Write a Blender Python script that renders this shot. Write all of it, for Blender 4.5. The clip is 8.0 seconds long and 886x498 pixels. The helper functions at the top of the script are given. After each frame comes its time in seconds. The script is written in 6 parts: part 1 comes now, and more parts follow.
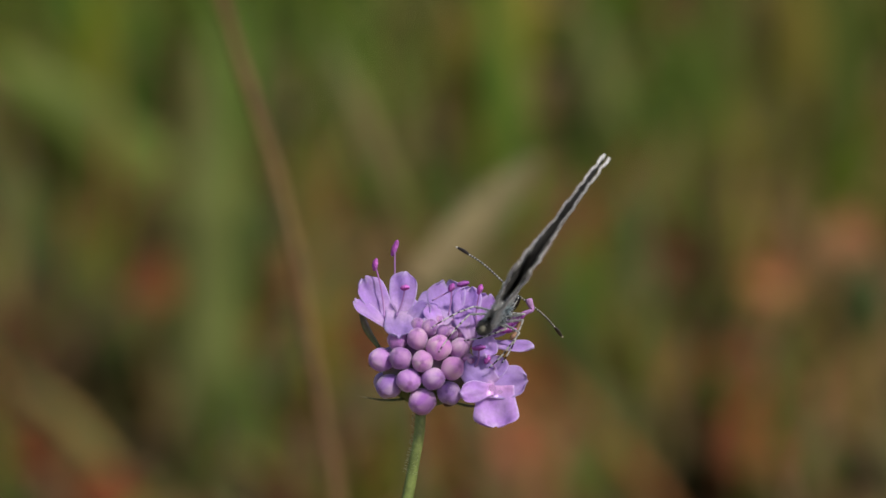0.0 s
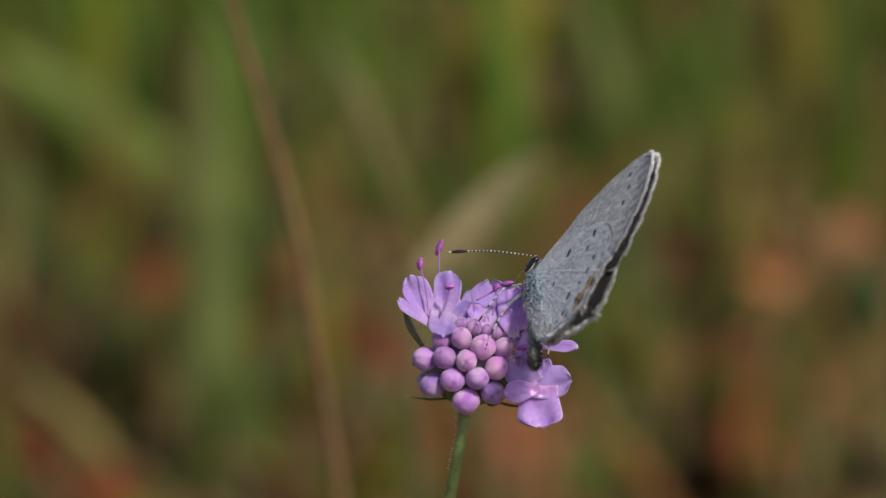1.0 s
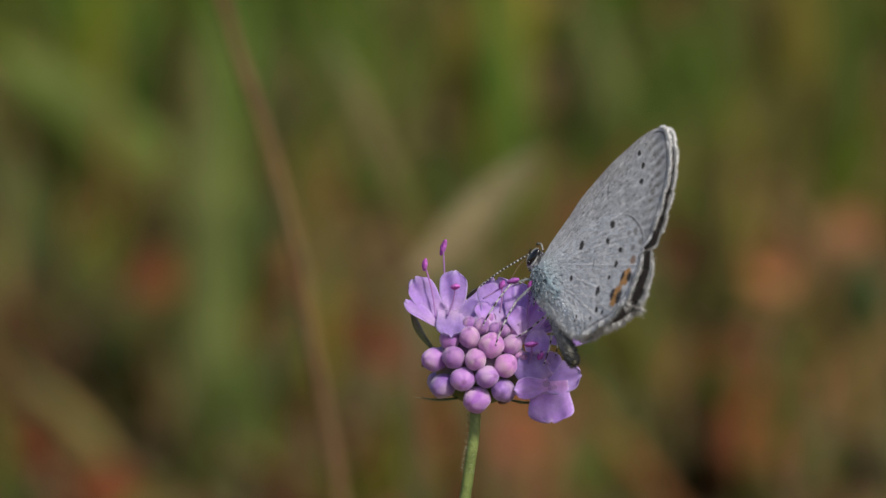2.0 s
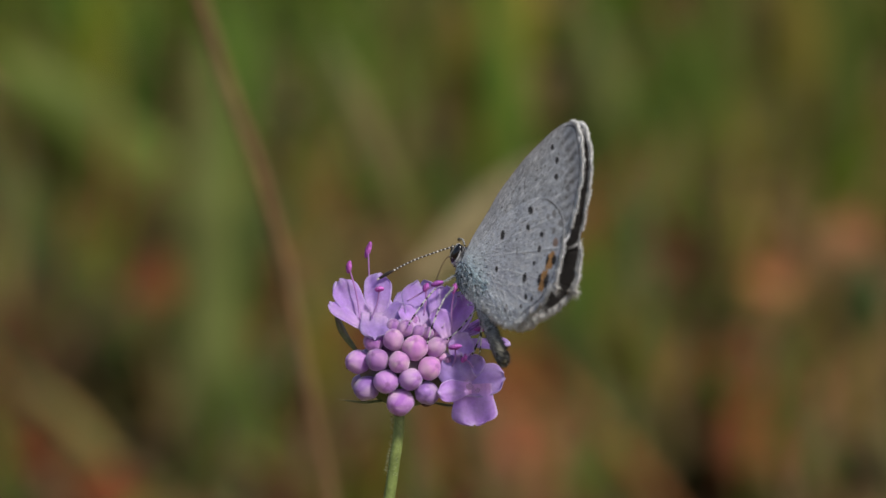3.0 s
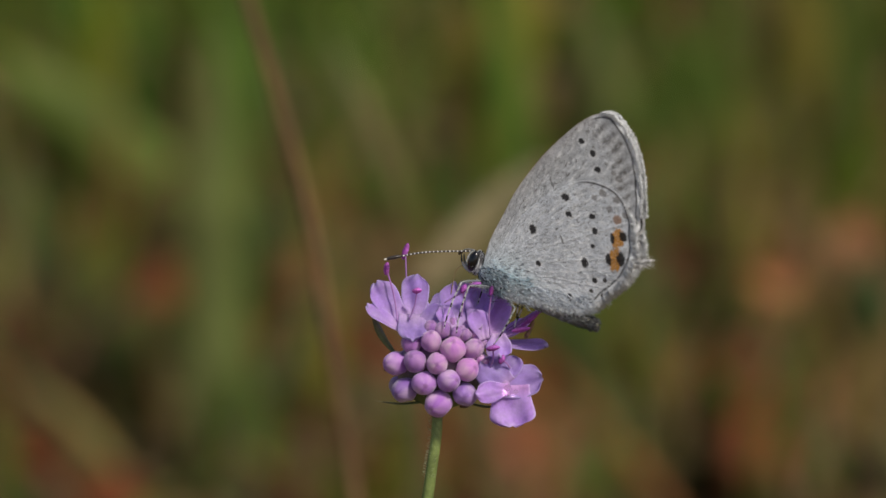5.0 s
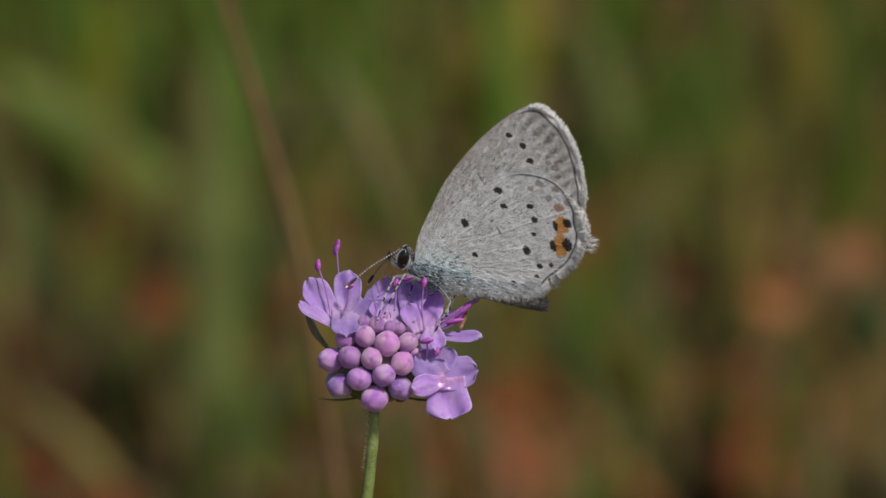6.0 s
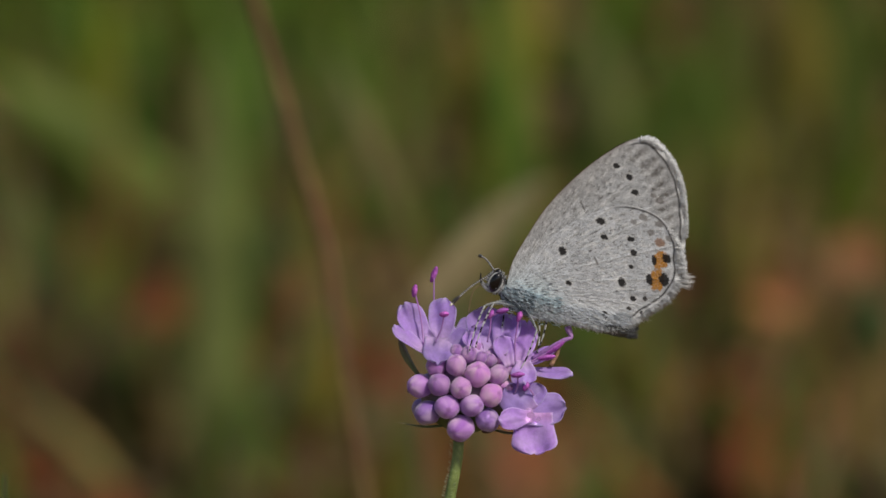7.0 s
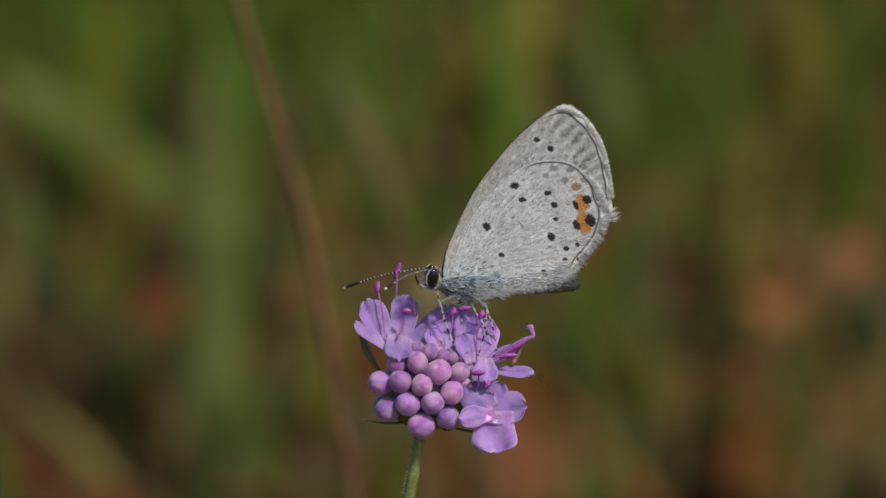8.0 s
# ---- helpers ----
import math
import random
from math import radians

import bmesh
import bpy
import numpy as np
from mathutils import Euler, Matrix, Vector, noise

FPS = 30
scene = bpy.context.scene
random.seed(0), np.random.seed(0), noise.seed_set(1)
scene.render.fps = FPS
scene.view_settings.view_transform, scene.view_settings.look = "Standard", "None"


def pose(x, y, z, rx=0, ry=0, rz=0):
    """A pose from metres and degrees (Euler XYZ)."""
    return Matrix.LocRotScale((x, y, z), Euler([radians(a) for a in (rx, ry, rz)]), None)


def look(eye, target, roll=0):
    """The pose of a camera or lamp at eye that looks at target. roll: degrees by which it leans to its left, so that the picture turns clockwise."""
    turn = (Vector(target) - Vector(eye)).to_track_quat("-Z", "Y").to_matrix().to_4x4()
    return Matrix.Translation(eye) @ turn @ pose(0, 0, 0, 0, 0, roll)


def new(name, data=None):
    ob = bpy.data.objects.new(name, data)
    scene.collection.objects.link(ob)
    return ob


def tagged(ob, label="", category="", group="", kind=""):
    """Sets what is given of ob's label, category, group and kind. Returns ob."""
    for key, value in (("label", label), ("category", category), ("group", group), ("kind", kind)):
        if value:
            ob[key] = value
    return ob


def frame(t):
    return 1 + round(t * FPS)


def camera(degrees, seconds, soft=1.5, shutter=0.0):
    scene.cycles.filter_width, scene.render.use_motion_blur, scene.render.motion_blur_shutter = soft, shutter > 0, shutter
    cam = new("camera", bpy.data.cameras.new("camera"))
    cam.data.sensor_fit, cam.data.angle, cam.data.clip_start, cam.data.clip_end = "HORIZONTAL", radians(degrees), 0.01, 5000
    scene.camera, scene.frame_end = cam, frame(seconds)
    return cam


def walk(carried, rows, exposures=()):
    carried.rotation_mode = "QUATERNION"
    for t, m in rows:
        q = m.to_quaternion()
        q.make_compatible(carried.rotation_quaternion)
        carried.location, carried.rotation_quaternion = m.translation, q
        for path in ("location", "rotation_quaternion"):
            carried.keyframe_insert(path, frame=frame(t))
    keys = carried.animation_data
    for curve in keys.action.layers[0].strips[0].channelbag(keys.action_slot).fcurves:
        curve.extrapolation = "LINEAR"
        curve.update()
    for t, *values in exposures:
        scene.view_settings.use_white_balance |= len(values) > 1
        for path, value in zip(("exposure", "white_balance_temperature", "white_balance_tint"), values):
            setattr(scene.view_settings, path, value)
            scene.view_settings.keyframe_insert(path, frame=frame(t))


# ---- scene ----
import functools

# One unit of drawing for the flower and the butterfly, in metres.
U = 3.5714e-5
PITCH = 15.0            # the camera looks down by this many degrees
FOCUS = (0.0, 0.0, 0.36)
DIST = 0.32
EYE = (0.0, -DIST * math.cos(radians(PITCH)), 0.36 + DIST * math.sin(radians(PITCH)))

cam = camera(10.0, 8.0, soft=1.5)
cam.data.dof.use_dof = True
cam.data.dof.focus_distance = DIST
cam.data.dof.aperture_fstop = 44.0
cam.data.dof.aperture_blades = 0


def aim(pan, tilt):
    """The tripod head: pan and tilt in degrees away from its resting direction."""
    return pose(*EYE, 90 - PITCH + tilt, 0, pan)


walk(cam, [
    (0.0, aim(-0.064, 0.038)),
    (0.5, aim(-0.045, 0.000)),
    (1.0, aim(-0.045, 0.000)),
    (1.5, aim(-0.064, -0.019)),
    (2.0, aim(-0.058, -0.026)),
    (3.5, aim(-0.051, 0.032)),
    (4.0, aim(-0.026, 0.000)),
    (4.5, aim(0.000, 0.000)),
    (6.0, aim(-0.019, 0.256)),
    (6.5, aim(-0.019, 0.275)),
    (7.0, aim(0.000, 0.275)),
    (7.5, aim(0.032, 0.237)),
    (8.0, aim(-0.019, 0.288)),
], exposures=((0, 0.45, 7000, 10), (1.5, 0.43, 7000, 10), (3.5, 0.40, 7000, 10), (4.5, 0.26, 7000, 10), (6, 0.18, 7000, 10), (7, 0.10, 7000, 10), (7.5, -0.02, 7000, 10), (8, 0.04, 7000, 10)))

# ---- daylight ----
SUN_DIR = Vector((0.42, -0.45, 0.785)).normalized()
world = bpy.data.worlds.new("daylight")
scene.world = world
world.use_nodes = True
wn = world.node_tree
sky = wn.nodes.new("ShaderNodeTexSky")
sky.sky_type, sky.sun_disc = "NISHITA", False
sky.sun_elevation = math.asin(SUN_DIR.z)
sky.air_density, sky.dust_density, sky.ozone_density = 0.9, 2.2, 0.8
sky.sun_rotation = math.atan2(SUN_DIR.x, SUN_DIR.y)
wn.links.new(sky.outputs[0], wn.nodes["Background"].inputs[0])
wn.nodes["Background"].inputs[1].default_value = 0.088
sun_data = bpy.data.lights.new("sun", "SUN")
sun_data.energy, sun_data.angle, sun_data.color = 2.8, radians(6.0), (1.0, 0.985, 0.96)
sun = new("sun", sun_data)
sun.matrix_world = look(SUN_DIR * 20, (0, 0, 0))


# ---- materials ----
def organic(name, rough=0.6, through_light=0.0, grain=4000.0, grain_amount=0.25, bump=0.2, stain=700.0, stain_amount=0.2,
            colour=None, vary=0.0, coat=0.0, spec=0.4, sheen=0.0):
    """A living surface: its own colour, or the colour the mesh carries, with grain and stains at two scales, partly lit through."""
    m = bpy.data.materials.new(name)
    m.use_nodes = True
    n, l = m.node_tree.nodes, m.node_tree.links
    bsdf, out = n["Principled BSDF"], n["Material Output"]
    if colour is None:
        src = n.new("ShaderNodeAttribute")
        src.attribute_name = "Col"
        col = src.outputs["Color"]
    else:
        src = n.new("ShaderNodeRGB")
        src.outputs[0].default_value = (*colour, 1)
        col = src.outputs[0]
    tc = n.new("ShaderNodeTexCoord")
    fine = n.new("ShaderNodeTexNoise")
    fine.inputs["Scale"].default_value, fine.inputs["Detail"].default_value = grain, 3
    broad = n.new("ShaderNodeTexNoise")
    broad.inputs["Scale"].default_value, broad.inputs["Detail"].default_value = stain, 2
    for t in (fine, broad):
        l.new(tc.outputs["Object"], t.inputs["Vector"])
    for t, amount in ((fine, grain_amount), (broad, stain_amount)):
        ramp = n.new("ShaderNodeMapRange")
        ramp.inputs["From Min"].default_value, ramp.inputs["From Max"].default_value = 0.3, 0.7
        ramp.inputs["To Min"].default_value, ramp.inputs["To Max"].default_value = 1 - amount, 1 + amount * 0.6
        l.new(t.outputs["Fac"], ramp.inputs["Value"])
        mul = n.new("ShaderNodeMix")
        mul.data_type, mul.blend_type = "RGBA", "MULTIPLY"
        mul.inputs["Factor"].default_value = 1
        l.new(col, mul.inputs["A"])
        l.new(ramp.outputs[0], mul.inputs["B"])
        col = mul.outputs["Result"]
    if vary:
        info = n.new("ShaderNodeObjectInfo")
        hsv = n.new("ShaderNodeHueSaturation")
        for socket, low, high in (("Hue", 0.5 - vary * 0.06, 0.5 + vary * 0.06), ("Value", 1 - vary * 0.5, 1 + vary * 0.4)):
            r = n.new("ShaderNodeMapRange")
            r.inputs["To Min"].default_value, r.inputs["To Max"].default_value = low, high
            l.new(info.outputs["Random"], r.inputs["Value"])
            l.new(r.outputs[0], hsv.inputs[socket])
        l.new(col, hsv.inputs["Color"])
        col = hsv.outputs[0]
    l.new(col, bsdf.inputs["Base Color"])
    bsdf.inputs["Roughness"].default_value = rough
    bsdf.inputs["Specular IOR Level"].default_value = spec
    bsdf.inputs["Coat Weight"].default_value = coat
    bsdf.inputs["Sheen Weight"].default_value = sheen
    if bump:
        b = n.new("ShaderNodeBump")
        b.inputs["Strength"].default_value, b.inputs["Distance"].default_value = bump, 0.6 / grain
        l.new(fine.outputs["Fac"], b.inputs["Height"])
        l.new(b.outputs[0], bsdf.inputs["Normal"])
    if through_light:
        tr = n.new("ShaderNodeBsdfTranslucent")
        l.new(col, tr.inputs["Color"])
        mix = n.new("ShaderNodeMixShader")
        mix.inputs[0].default_value = through_light
        l.new(bsdf.outputs[0], mix.inputs[1])
        l.new(tr.outputs[0], mix.inputs[2])
        l.new(mix.outputs[0], out.inputs["Surface"])
    return m


WING = organic("wing_scales", 0.7, 0.10, 11000, 0.27, 0.8, 3200, 0.16, spec=0.2, sheen=0.1)
HAIR = organic("hair", 0.7, 0.5, 6000, 0.1, 0.0, 1500, 0.1)
BODY = organic("body_scales", 0.7, 0.0, 9000, 0.5, 0.5, 2500, 0.35)
CHITIN = organic("chitin", 0.35, 0.0, 6000, 0.2, 0.1, 2000, 0.1)
EYEM = organic("compound_eye", 0.18, 0.0, 14000, 0.2, 0.15, 3000, 0.1, colour=(0.006, 0.005, 0.006), spec=0.6)
PETAL = organic("petal", 0.55, 0.48, 5000, 0.10, 0.15, 900, 0.12, vary=0.25, spec=0.3)
BUD = organic("bud_skin", 0.42, 0.22, 6000, 0.16, 0.35, 1300, 0.16, vary=0.45, spec=0.45, sheen=0.5)
ANTHER = organic("anther", 0.85, 0.1, 7000, 0.35, 0.6, 2500, 0.3, vary=0.4)
LEAFY = organic("green_stem", 0.5, 0.1, 4000, 0.22, 0.25, 900, 0.25)
GRASS = organic("grass", 0.5, 0.35, 900, 0.2, 0.1, 60, 0.3, spec=0.2)
DRY = organic("dry_leaf", 0.75, 0.25, 700, 0.3, 0.3, 60, 0.35, spec=0.15)
DEW = bpy.data.materials.new("dew")
DEW.use_nodes = True
DEW.node_tree.nodes["Principled BSDF"].inputs["Transmission Weight"].default_value = 1.0
DEW.node_tree.nodes["Principled BSDF"].inputs["Roughness"].default_value = 0.02
DEW.node_tree.nodes["Principled BSDF"].inputs["IOR"].default_value = 1.33


# ---- mesh tools ----
class Shape:
    """Vertices, faces and a colour for each vertex, gathered for one mesh."""

    def __init__(self):
        self.v, self.f, self.c = [], [], []

    def add(self, verts, faces, cols):
        k = len(self.v)
        self.v += [tuple(p) for p in verts]
        self.f += [tuple(i + k for i in f) for f in faces]
        self.c += [tuple(c) for c in cols] if not isinstance(cols[0], float) else [tuple(cols)] * len(verts)
        return self

    def squeeze(self, k):
        """Flattens the shape across, towards its middle plane, by a share that depends on the place along x."""
        self.v = [(x, y * k(x), z) for x, y, z in self.v]

    def mesh(self, name, material, smooth=True):
        me = bpy.data.meshes.new(name)
        me.from_pydata(self.v, [], self.f)
        me.materials.append(material)
        a = me.color_attributes.new("Col", "FLOAT_COLOR", "POINT")
        rgba = np.ones((len(self.v), 4), dtype=np.float32)
        rgba[:, :3] = np.array(self.c, dtype=np.float32).reshape(-1, 3)
        a.data.foreach_set("color", rgba.ravel())
        if smooth:
            me.polygons.foreach_set("use_smooth", [True] * len(me.polygons))
        me.update()
        return me


def part(name, shape, material, parent=None, label="", at=(0, 0, 0), smooth=True):
    me = shape if isinstance(shape, bpy.types.Mesh) else shape.mesh(name, material, smooth)
    ob = new(name, me)
    ob.location = at
    ob.parent = parent
    return tagged(ob, label) if label else ob


def smooth_line(pts, n):
    """n points along a soft curve through the given ones (Catmull-Rom)."""
    P = [Vector(p) for p in pts]
    P = [P[0] * 2 - P[1]] + P + [P[-1] * 2 - P[-2]]
    out = []
    for i in range(n):
        s = i / (n - 1) * (len(P) - 3)
        k = min(int(s), len(P) - 4)
        t = s - k
        a, b, c, d = P[k:k + 4]
        out.append(0.5 * (2 * b + (c - a) * t + (2 * a - 5 * b + 4 * c - d) * t * t + (3 * b - a - 3 * c + d) * t ** 3))
    return out


def tube(shape, pts, radii, cols, sides=8, n=None):
    """A round rod along a soft curve; radii and cols are functions of 0..1 or constants."""
    line = smooth_line(pts, n or 4 * len(pts))
    n = len(line)
    verts, faces, vc = [], [], []
    side = None
    for i, p in enumerate(line):
        d = (line[min(i + 1, n - 1)] - line[max(i - 1, 0)]).normalized()
        if side is None:
            side = d.orthogonal().normalized()
        side = (side - d * side.dot(d)).normalized()
        up = d.cross(side)
        t = i / (n - 1)
        r = radii(t) if callable(radii) else radii
        c = cols(t) if callable(cols) else cols
        for k in range(sides):
            a = 2 * math.pi * k / sides
            verts.append(p + (side * math.cos(a) + up * math.sin(a)) * r)
            vc.append(c)
    for i in range(n - 1):
        for k in range(sides):
            a, b = i * sides + k, i * sides + (k + 1) % sides
            faces.append((a, b, b + sides, a + sides))
    faces.append(tuple(range(sides))[::-1])
    faces.append(tuple((n - 1) * sides + k for k in range(sides)))
    return shape.add(verts, faces, vc)


def ball(shape, centre, axes, cols, rows=12, sides=18, form=None):
    """An egg: axes is three half-axis vectors, the third along its length; form(u, a) scales the girth."""
    c = Vector(centre)
    ax = [Vector(a) for a in axes]
    verts, faces, vc = [], [], []
    for i in range(rows + 1):
        u = -math.cos(math.pi * i / rows)
        r = math.sqrt(max(1 - u * u, 0.0)) + 1e-4
        for k in range(sides):
            a = 2 * math.pi * k / sides
            g = form(u, a) if form else 1.0
            verts.append(c + ax[0] * math.cos(a) * r * g + ax[1] * math.sin(a) * r * g + ax[2] * u)
            vc.append(cols(u, a) if callable(cols) else cols)
    for i in range(rows):
        for k in range(sides):
            a, b = i * sides + k, i * sides + (k + 1) % sides
            faces.append((a, b, b + sides, a + sides))
    return shape.add(verts, faces, vc)


def hairs(shape, roots, ways, length, radius, cols, rng):
    """Fine tapering hairs, each a slim three-sided spike, slightly bent."""
    verts, faces, vc = [], [], []
    for p, w in zip(roots, ways):
        p, w = Vector(p), Vector(w).normalized()
        s = w.orthogonal().normalized()
        s.rotate(Matrix.Rotation(rng.uniform(0, 6.28), 3, w))
        t = w.cross(s)
        ln = length * rng.uniform(0.6, 1.25)
        mid = p + w * ln * 0.55 + s * ln * rng.uniform(-0.1, 0.1)
        end = mid + w * ln * 0.45 + s * ln * rng.uniform(-0.15, 0.15)
        k = len(verts)
        for q, r in ((p, radius), (mid, radius * 0.8)):
            for a in (0, 2.094, 4.189):
                verts.append(q + (s * math.cos(a) + t * math.sin(a)) * r)
        verts.append(end)
        for i in range(3):
            j = (i + 1) % 3
            faces += [(k + i, k + j, k + 3 + j, k + 3 + i), (k + 3 + i, k + 3 + j, k + 6)]
        c = cols(rng) if callable(cols) else cols
        vc += [c] * 7
    return shape.add(verts, faces, vc)


def lerp(a, b, t):
    t = min(max(t, 0.0), 1.0)
    return tuple(x + (y - x) * t for x, y in zip(a, b))


def scaled(pts):
    return [Vector(p) * U for p in pts]


# ---- ground ----
def ground():
    sh = Shape()
    xs = sorted([-1500, -300, -60, -12, -4] + [i * 0.1 for i in range(-20, 21)] + [4, 12, 60, 300, 1500])
    ys = sorted([-1500, -300, -60, -12, -4] + [i * 0.1 for i in range(-10, 41)] + [8, 16, 60, 300, 1500])
    verts = [(x, y, 0.018 * noise.noise(Vector((x * 2.3, y * 2.3, 0))) if abs(x) < 3 and -2 < y < 5 else 0.0) for y in ys for x in xs]
    n = len(xs)
    faces = [(j * n + i, j * n + i + 1, (j + 1) * n + i + 1, (j + 1) * n + i) for j in range(len(ys) - 1) for i in range(n - 1)]
    sh.add(verts, faces, (0.1, 0.07, 0.03))
    m = bpy.data.materials.new("meadow_soil")
    m.use_nodes = True
    nt, l = m.node_tree.nodes, m.node_tree.links
    tc = nt.new("ShaderNodeTexCoord")
    big, small = nt.new("ShaderNodeTexNoise"), nt.new("ShaderNodeTexNoise")
    big.inputs["Scale"].default_value, small.inputs["Scale"].default_value = 4.5, 90.0
    big.inputs["Detail"].default_value = 5
    small.inputs["Detail"].default_value = 6
    r1, r2 = nt.new("ShaderNodeValToRGB"), nt.new("ShaderNodeValToRGB")
    r1.color_ramp.elements[0].position, r1.color_ramp.elements[0].color = 0.38, (0.076, 0.088, 0.018, 1)
    r1.color_ramp.elements[1].position, r1.color_ramp.elements[1].color = 0.62, (0.175, 0.080, 0.034, 1)
    r2.color_ramp.elements[0].position, r2.color_ramp.elements[0].color = 0.3, (0.5, 0.5, 0.5, 1)
    r2.color_ramp.elements[1].position, r2.color_ramp.elements[1].color = 0.7, (1.5, 1.4, 1.3, 1)
    mul = nt.new("ShaderNodeMix")
    mul.data_type, mul.blend_type = "RGBA", "MULTIPLY"
    mul.inputs["Factor"].default_value = 1
    bump = nt.new("ShaderNodeBump")
    bump.inputs["Distance"].default_value = 0.01
    for t in (big, small):
        l.new(tc.outputs["Object"], t.inputs["Vector"])
    l.new(big.outputs["Fac"], r1.inputs[0])
    l.new(small.outputs["Fac"], r2.inputs[0])
    l.new(r1.outputs[0], mul.inputs["A"])
    l.new(r2.outputs[0], mul.inputs["B"])
    l.new(mul.outputs["Result"], nt["Principled BSDF"].inputs["Base Color"])
    l.new(small.outputs["Fac"], bump.inputs["Height"])
    l.new(bump.outputs[0], nt["Principled BSDF"].inputs["Normal"])
    nt["Principled BSDF"].inputs["Roughness"].default_value = 0.95
    ob = part("ground", sh, m)
    return tagged(ob, "brown and green meadow soil with dry litter", "ground", kind="structure")


ground()


def blade_shape(shape, base, tip, width, colour, sag=0.15, thick=0.0006, fold=0.25, n=12, tint=None):
    """A grass leaf: a long folded strip that widens above its base, tapers to its tip and leans over."""
    b, t = Vector(base), Vector(tip)
    d = t - b
    flat = Vector((d.x, d.y, 0))
    across = Vector((1, 0.15, 0)) if flat.length < 0.25 * d.length else Vector((d.z, 0, -d.x)).normalized()
    verts, faces, vc = [], [], []
    for i in range(n + 1):
        s = i / n
        p = b + d * s
        p.z += sag * d.length * s * (1 - s)
        w = width * 0.5 * (0.55 + 0.45 * min(s * 3, 1)) * (1 - max(0, (s - 0.55) / 0.45) ** 2 * 0.93)
        front = Vector((0, -1, 0))
        for u in (-1, 0, 1):
            verts.append(p + across * w * u + front * w * fold * abs(u))
        for u in (1, 0, -1):
            verts.append(p + across * w * u + front * (w * fold * abs(u) - thick))
        c = lerp(colour, tint or colour, s)
        vc += [c] * 6
    for i in range(n):
        for k in range(6):
            a, c = i * 6 + k, i * 6 + (k + 1) % 6
            faces.append((a, c, c + 6, a + 6))
    faces += [(5, 4, 3, 2, 1, 0), tuple(n * 6 + k for k in range(6))]
    return shape.add(verts, faces, vc)


def grass_field():
    """The open meadow round and behind the flower: thousands of thin leaves that nobody could count."""
    rng = random.Random(5)
    sh = Shape()
    for k in range(13000):
        if k < 6500:
            y = rng.uniform(0.75, 4.2)
            x = rng.gauss(0, 0.45) * (0.6 + 0.4 * y)
        else:
            x, y = rng.uniform(-2.6, 2.6), rng.uniform(-1.6, 4.6)
            if abs(x) < 0.35 and 0.1 < y < 1.9:
                continue
        h = rng.uniform(0.02, 0.05) if y < 1.5 else rng.uniform(0.04, 0.10)
        lean = rng.gauss(0, 0.45)
        patch = noise.noise(Vector((x * 3.1, y * 2.0, 7)))
        green = (0.075 + 0.05 * rng.random(), 0.125 + 0.055 * rng.random(), 0.014)
        straw = (0.13 + 0.07 * rng.random(), 0.10 + 0.03 * rng.random(), 0.045)
        rust = (0.14, 0.055, 0.03)
        c = green if rng.random() < (0.40 if y < 1.35 else 0.80) + patch * 0.7 else (straw if rng.random() < 0.6 else rust)
        blade_shape(sh, (x, y, -0.004), (x + lean * h, y + rng.gauss(0, 0.3) * h, h), rng.uniform(0.003, 0.007), c, n=5)
    ob = part("meadow_grass", sh, GRASS)
    return tagged(ob, "short green and straw coloured meadow grass", "grass", kind="stuff")


grass_field()


def grass_leaf(base, tip, width, colour, label="", dry=False, sag=0.12):
    """One broad leaf standing in the meadow, its foot in the soil."""
    sh = Shape()
    b = Vector(base)
    d = Vector(tip) - b
    blade_shape(sh, (0, 0, 0), d, width, colour, sag=sag, n=16)
    ob = part("grass_leaf", sh, DRY if dry else GRASS, at=b)
    rib = Shape()
    line = [d * s + Vector((0, -0.0003, sag * d.length * s * (1 - s))) for s in (0, 0.25, 0.5, 0.75, 0.97)]
    tube(rib, line, lambda t: width * (0.05 - 0.035 * t), lerp(colour, (0.3, 0.3, 0.15), 0.25), 6, 14)
    part("midrib", rib, DRY if dry else GRASS, ob)
    return tagged(ob, label, "grass leaf", "meadow leaves")


def dry_leaf(centre, size, colour, label, turn=0.0, tilt=35.0, name="dry_leaf", kind="dry leaf"):
    """A fallen leaf, curled and pointed, propped up among the grass."""
    rng = random.Random(int(size * 1e5))
    sh = Shape()
    verts, faces, vc = [], [], []
    nu, nv = 14, 8
    for layer in (0, 1):
        for i in range(nu + 1):
            s = i / nu
            w = 0.34 * math.sin(math.pi * s ** 0.85) ** 0.8 + 0.012
            for j in range(nv + 1):
                q = 2 * j / nv - 1
                curl = 0.16 * q * q + 0.12 * math.sin(3 * s) - layer * 0.02
                verts.append(Vector((s - 0.5, q * w, curl)) * size)
                vc.append(lerp(colour, tuple(k * 0.6 for k in colour), abs(math.sin(9 * s + 4 * q)) * 0.5))
    m = (nu + 1) * (nv + 1)
    for i in range(nu):
        for j in range(nv):
            a = i * (nv + 1) + j
            faces += [(a, a + 1, a + nv + 2, a + nv + 1), (m + a, m + a + nv + 1, m + a + nv + 2, m + a + 1)]
    sh.add(verts, faces, vc)
    ob = part(name, sh, DRY)
    rib = Shape()
    tube(rib, [Vector((x, 0, 0.12 * math.sin(3 * (x + 0.5)) + 0.012)) * size for x in (-0.62, -0.4, -0.15, 0.15, 0.45)], lambda t: size * (0.02 - 0.014 * t), tuple(k * 0.7 for k in colour), 6, 16)
    part("midrib", rib, DRY, ob)
    ob.matrix_world = pose(*centre, tilt, rng.uniform(-12, 12), turn)
    return tagged(ob, label, kind, "fallen leaves")


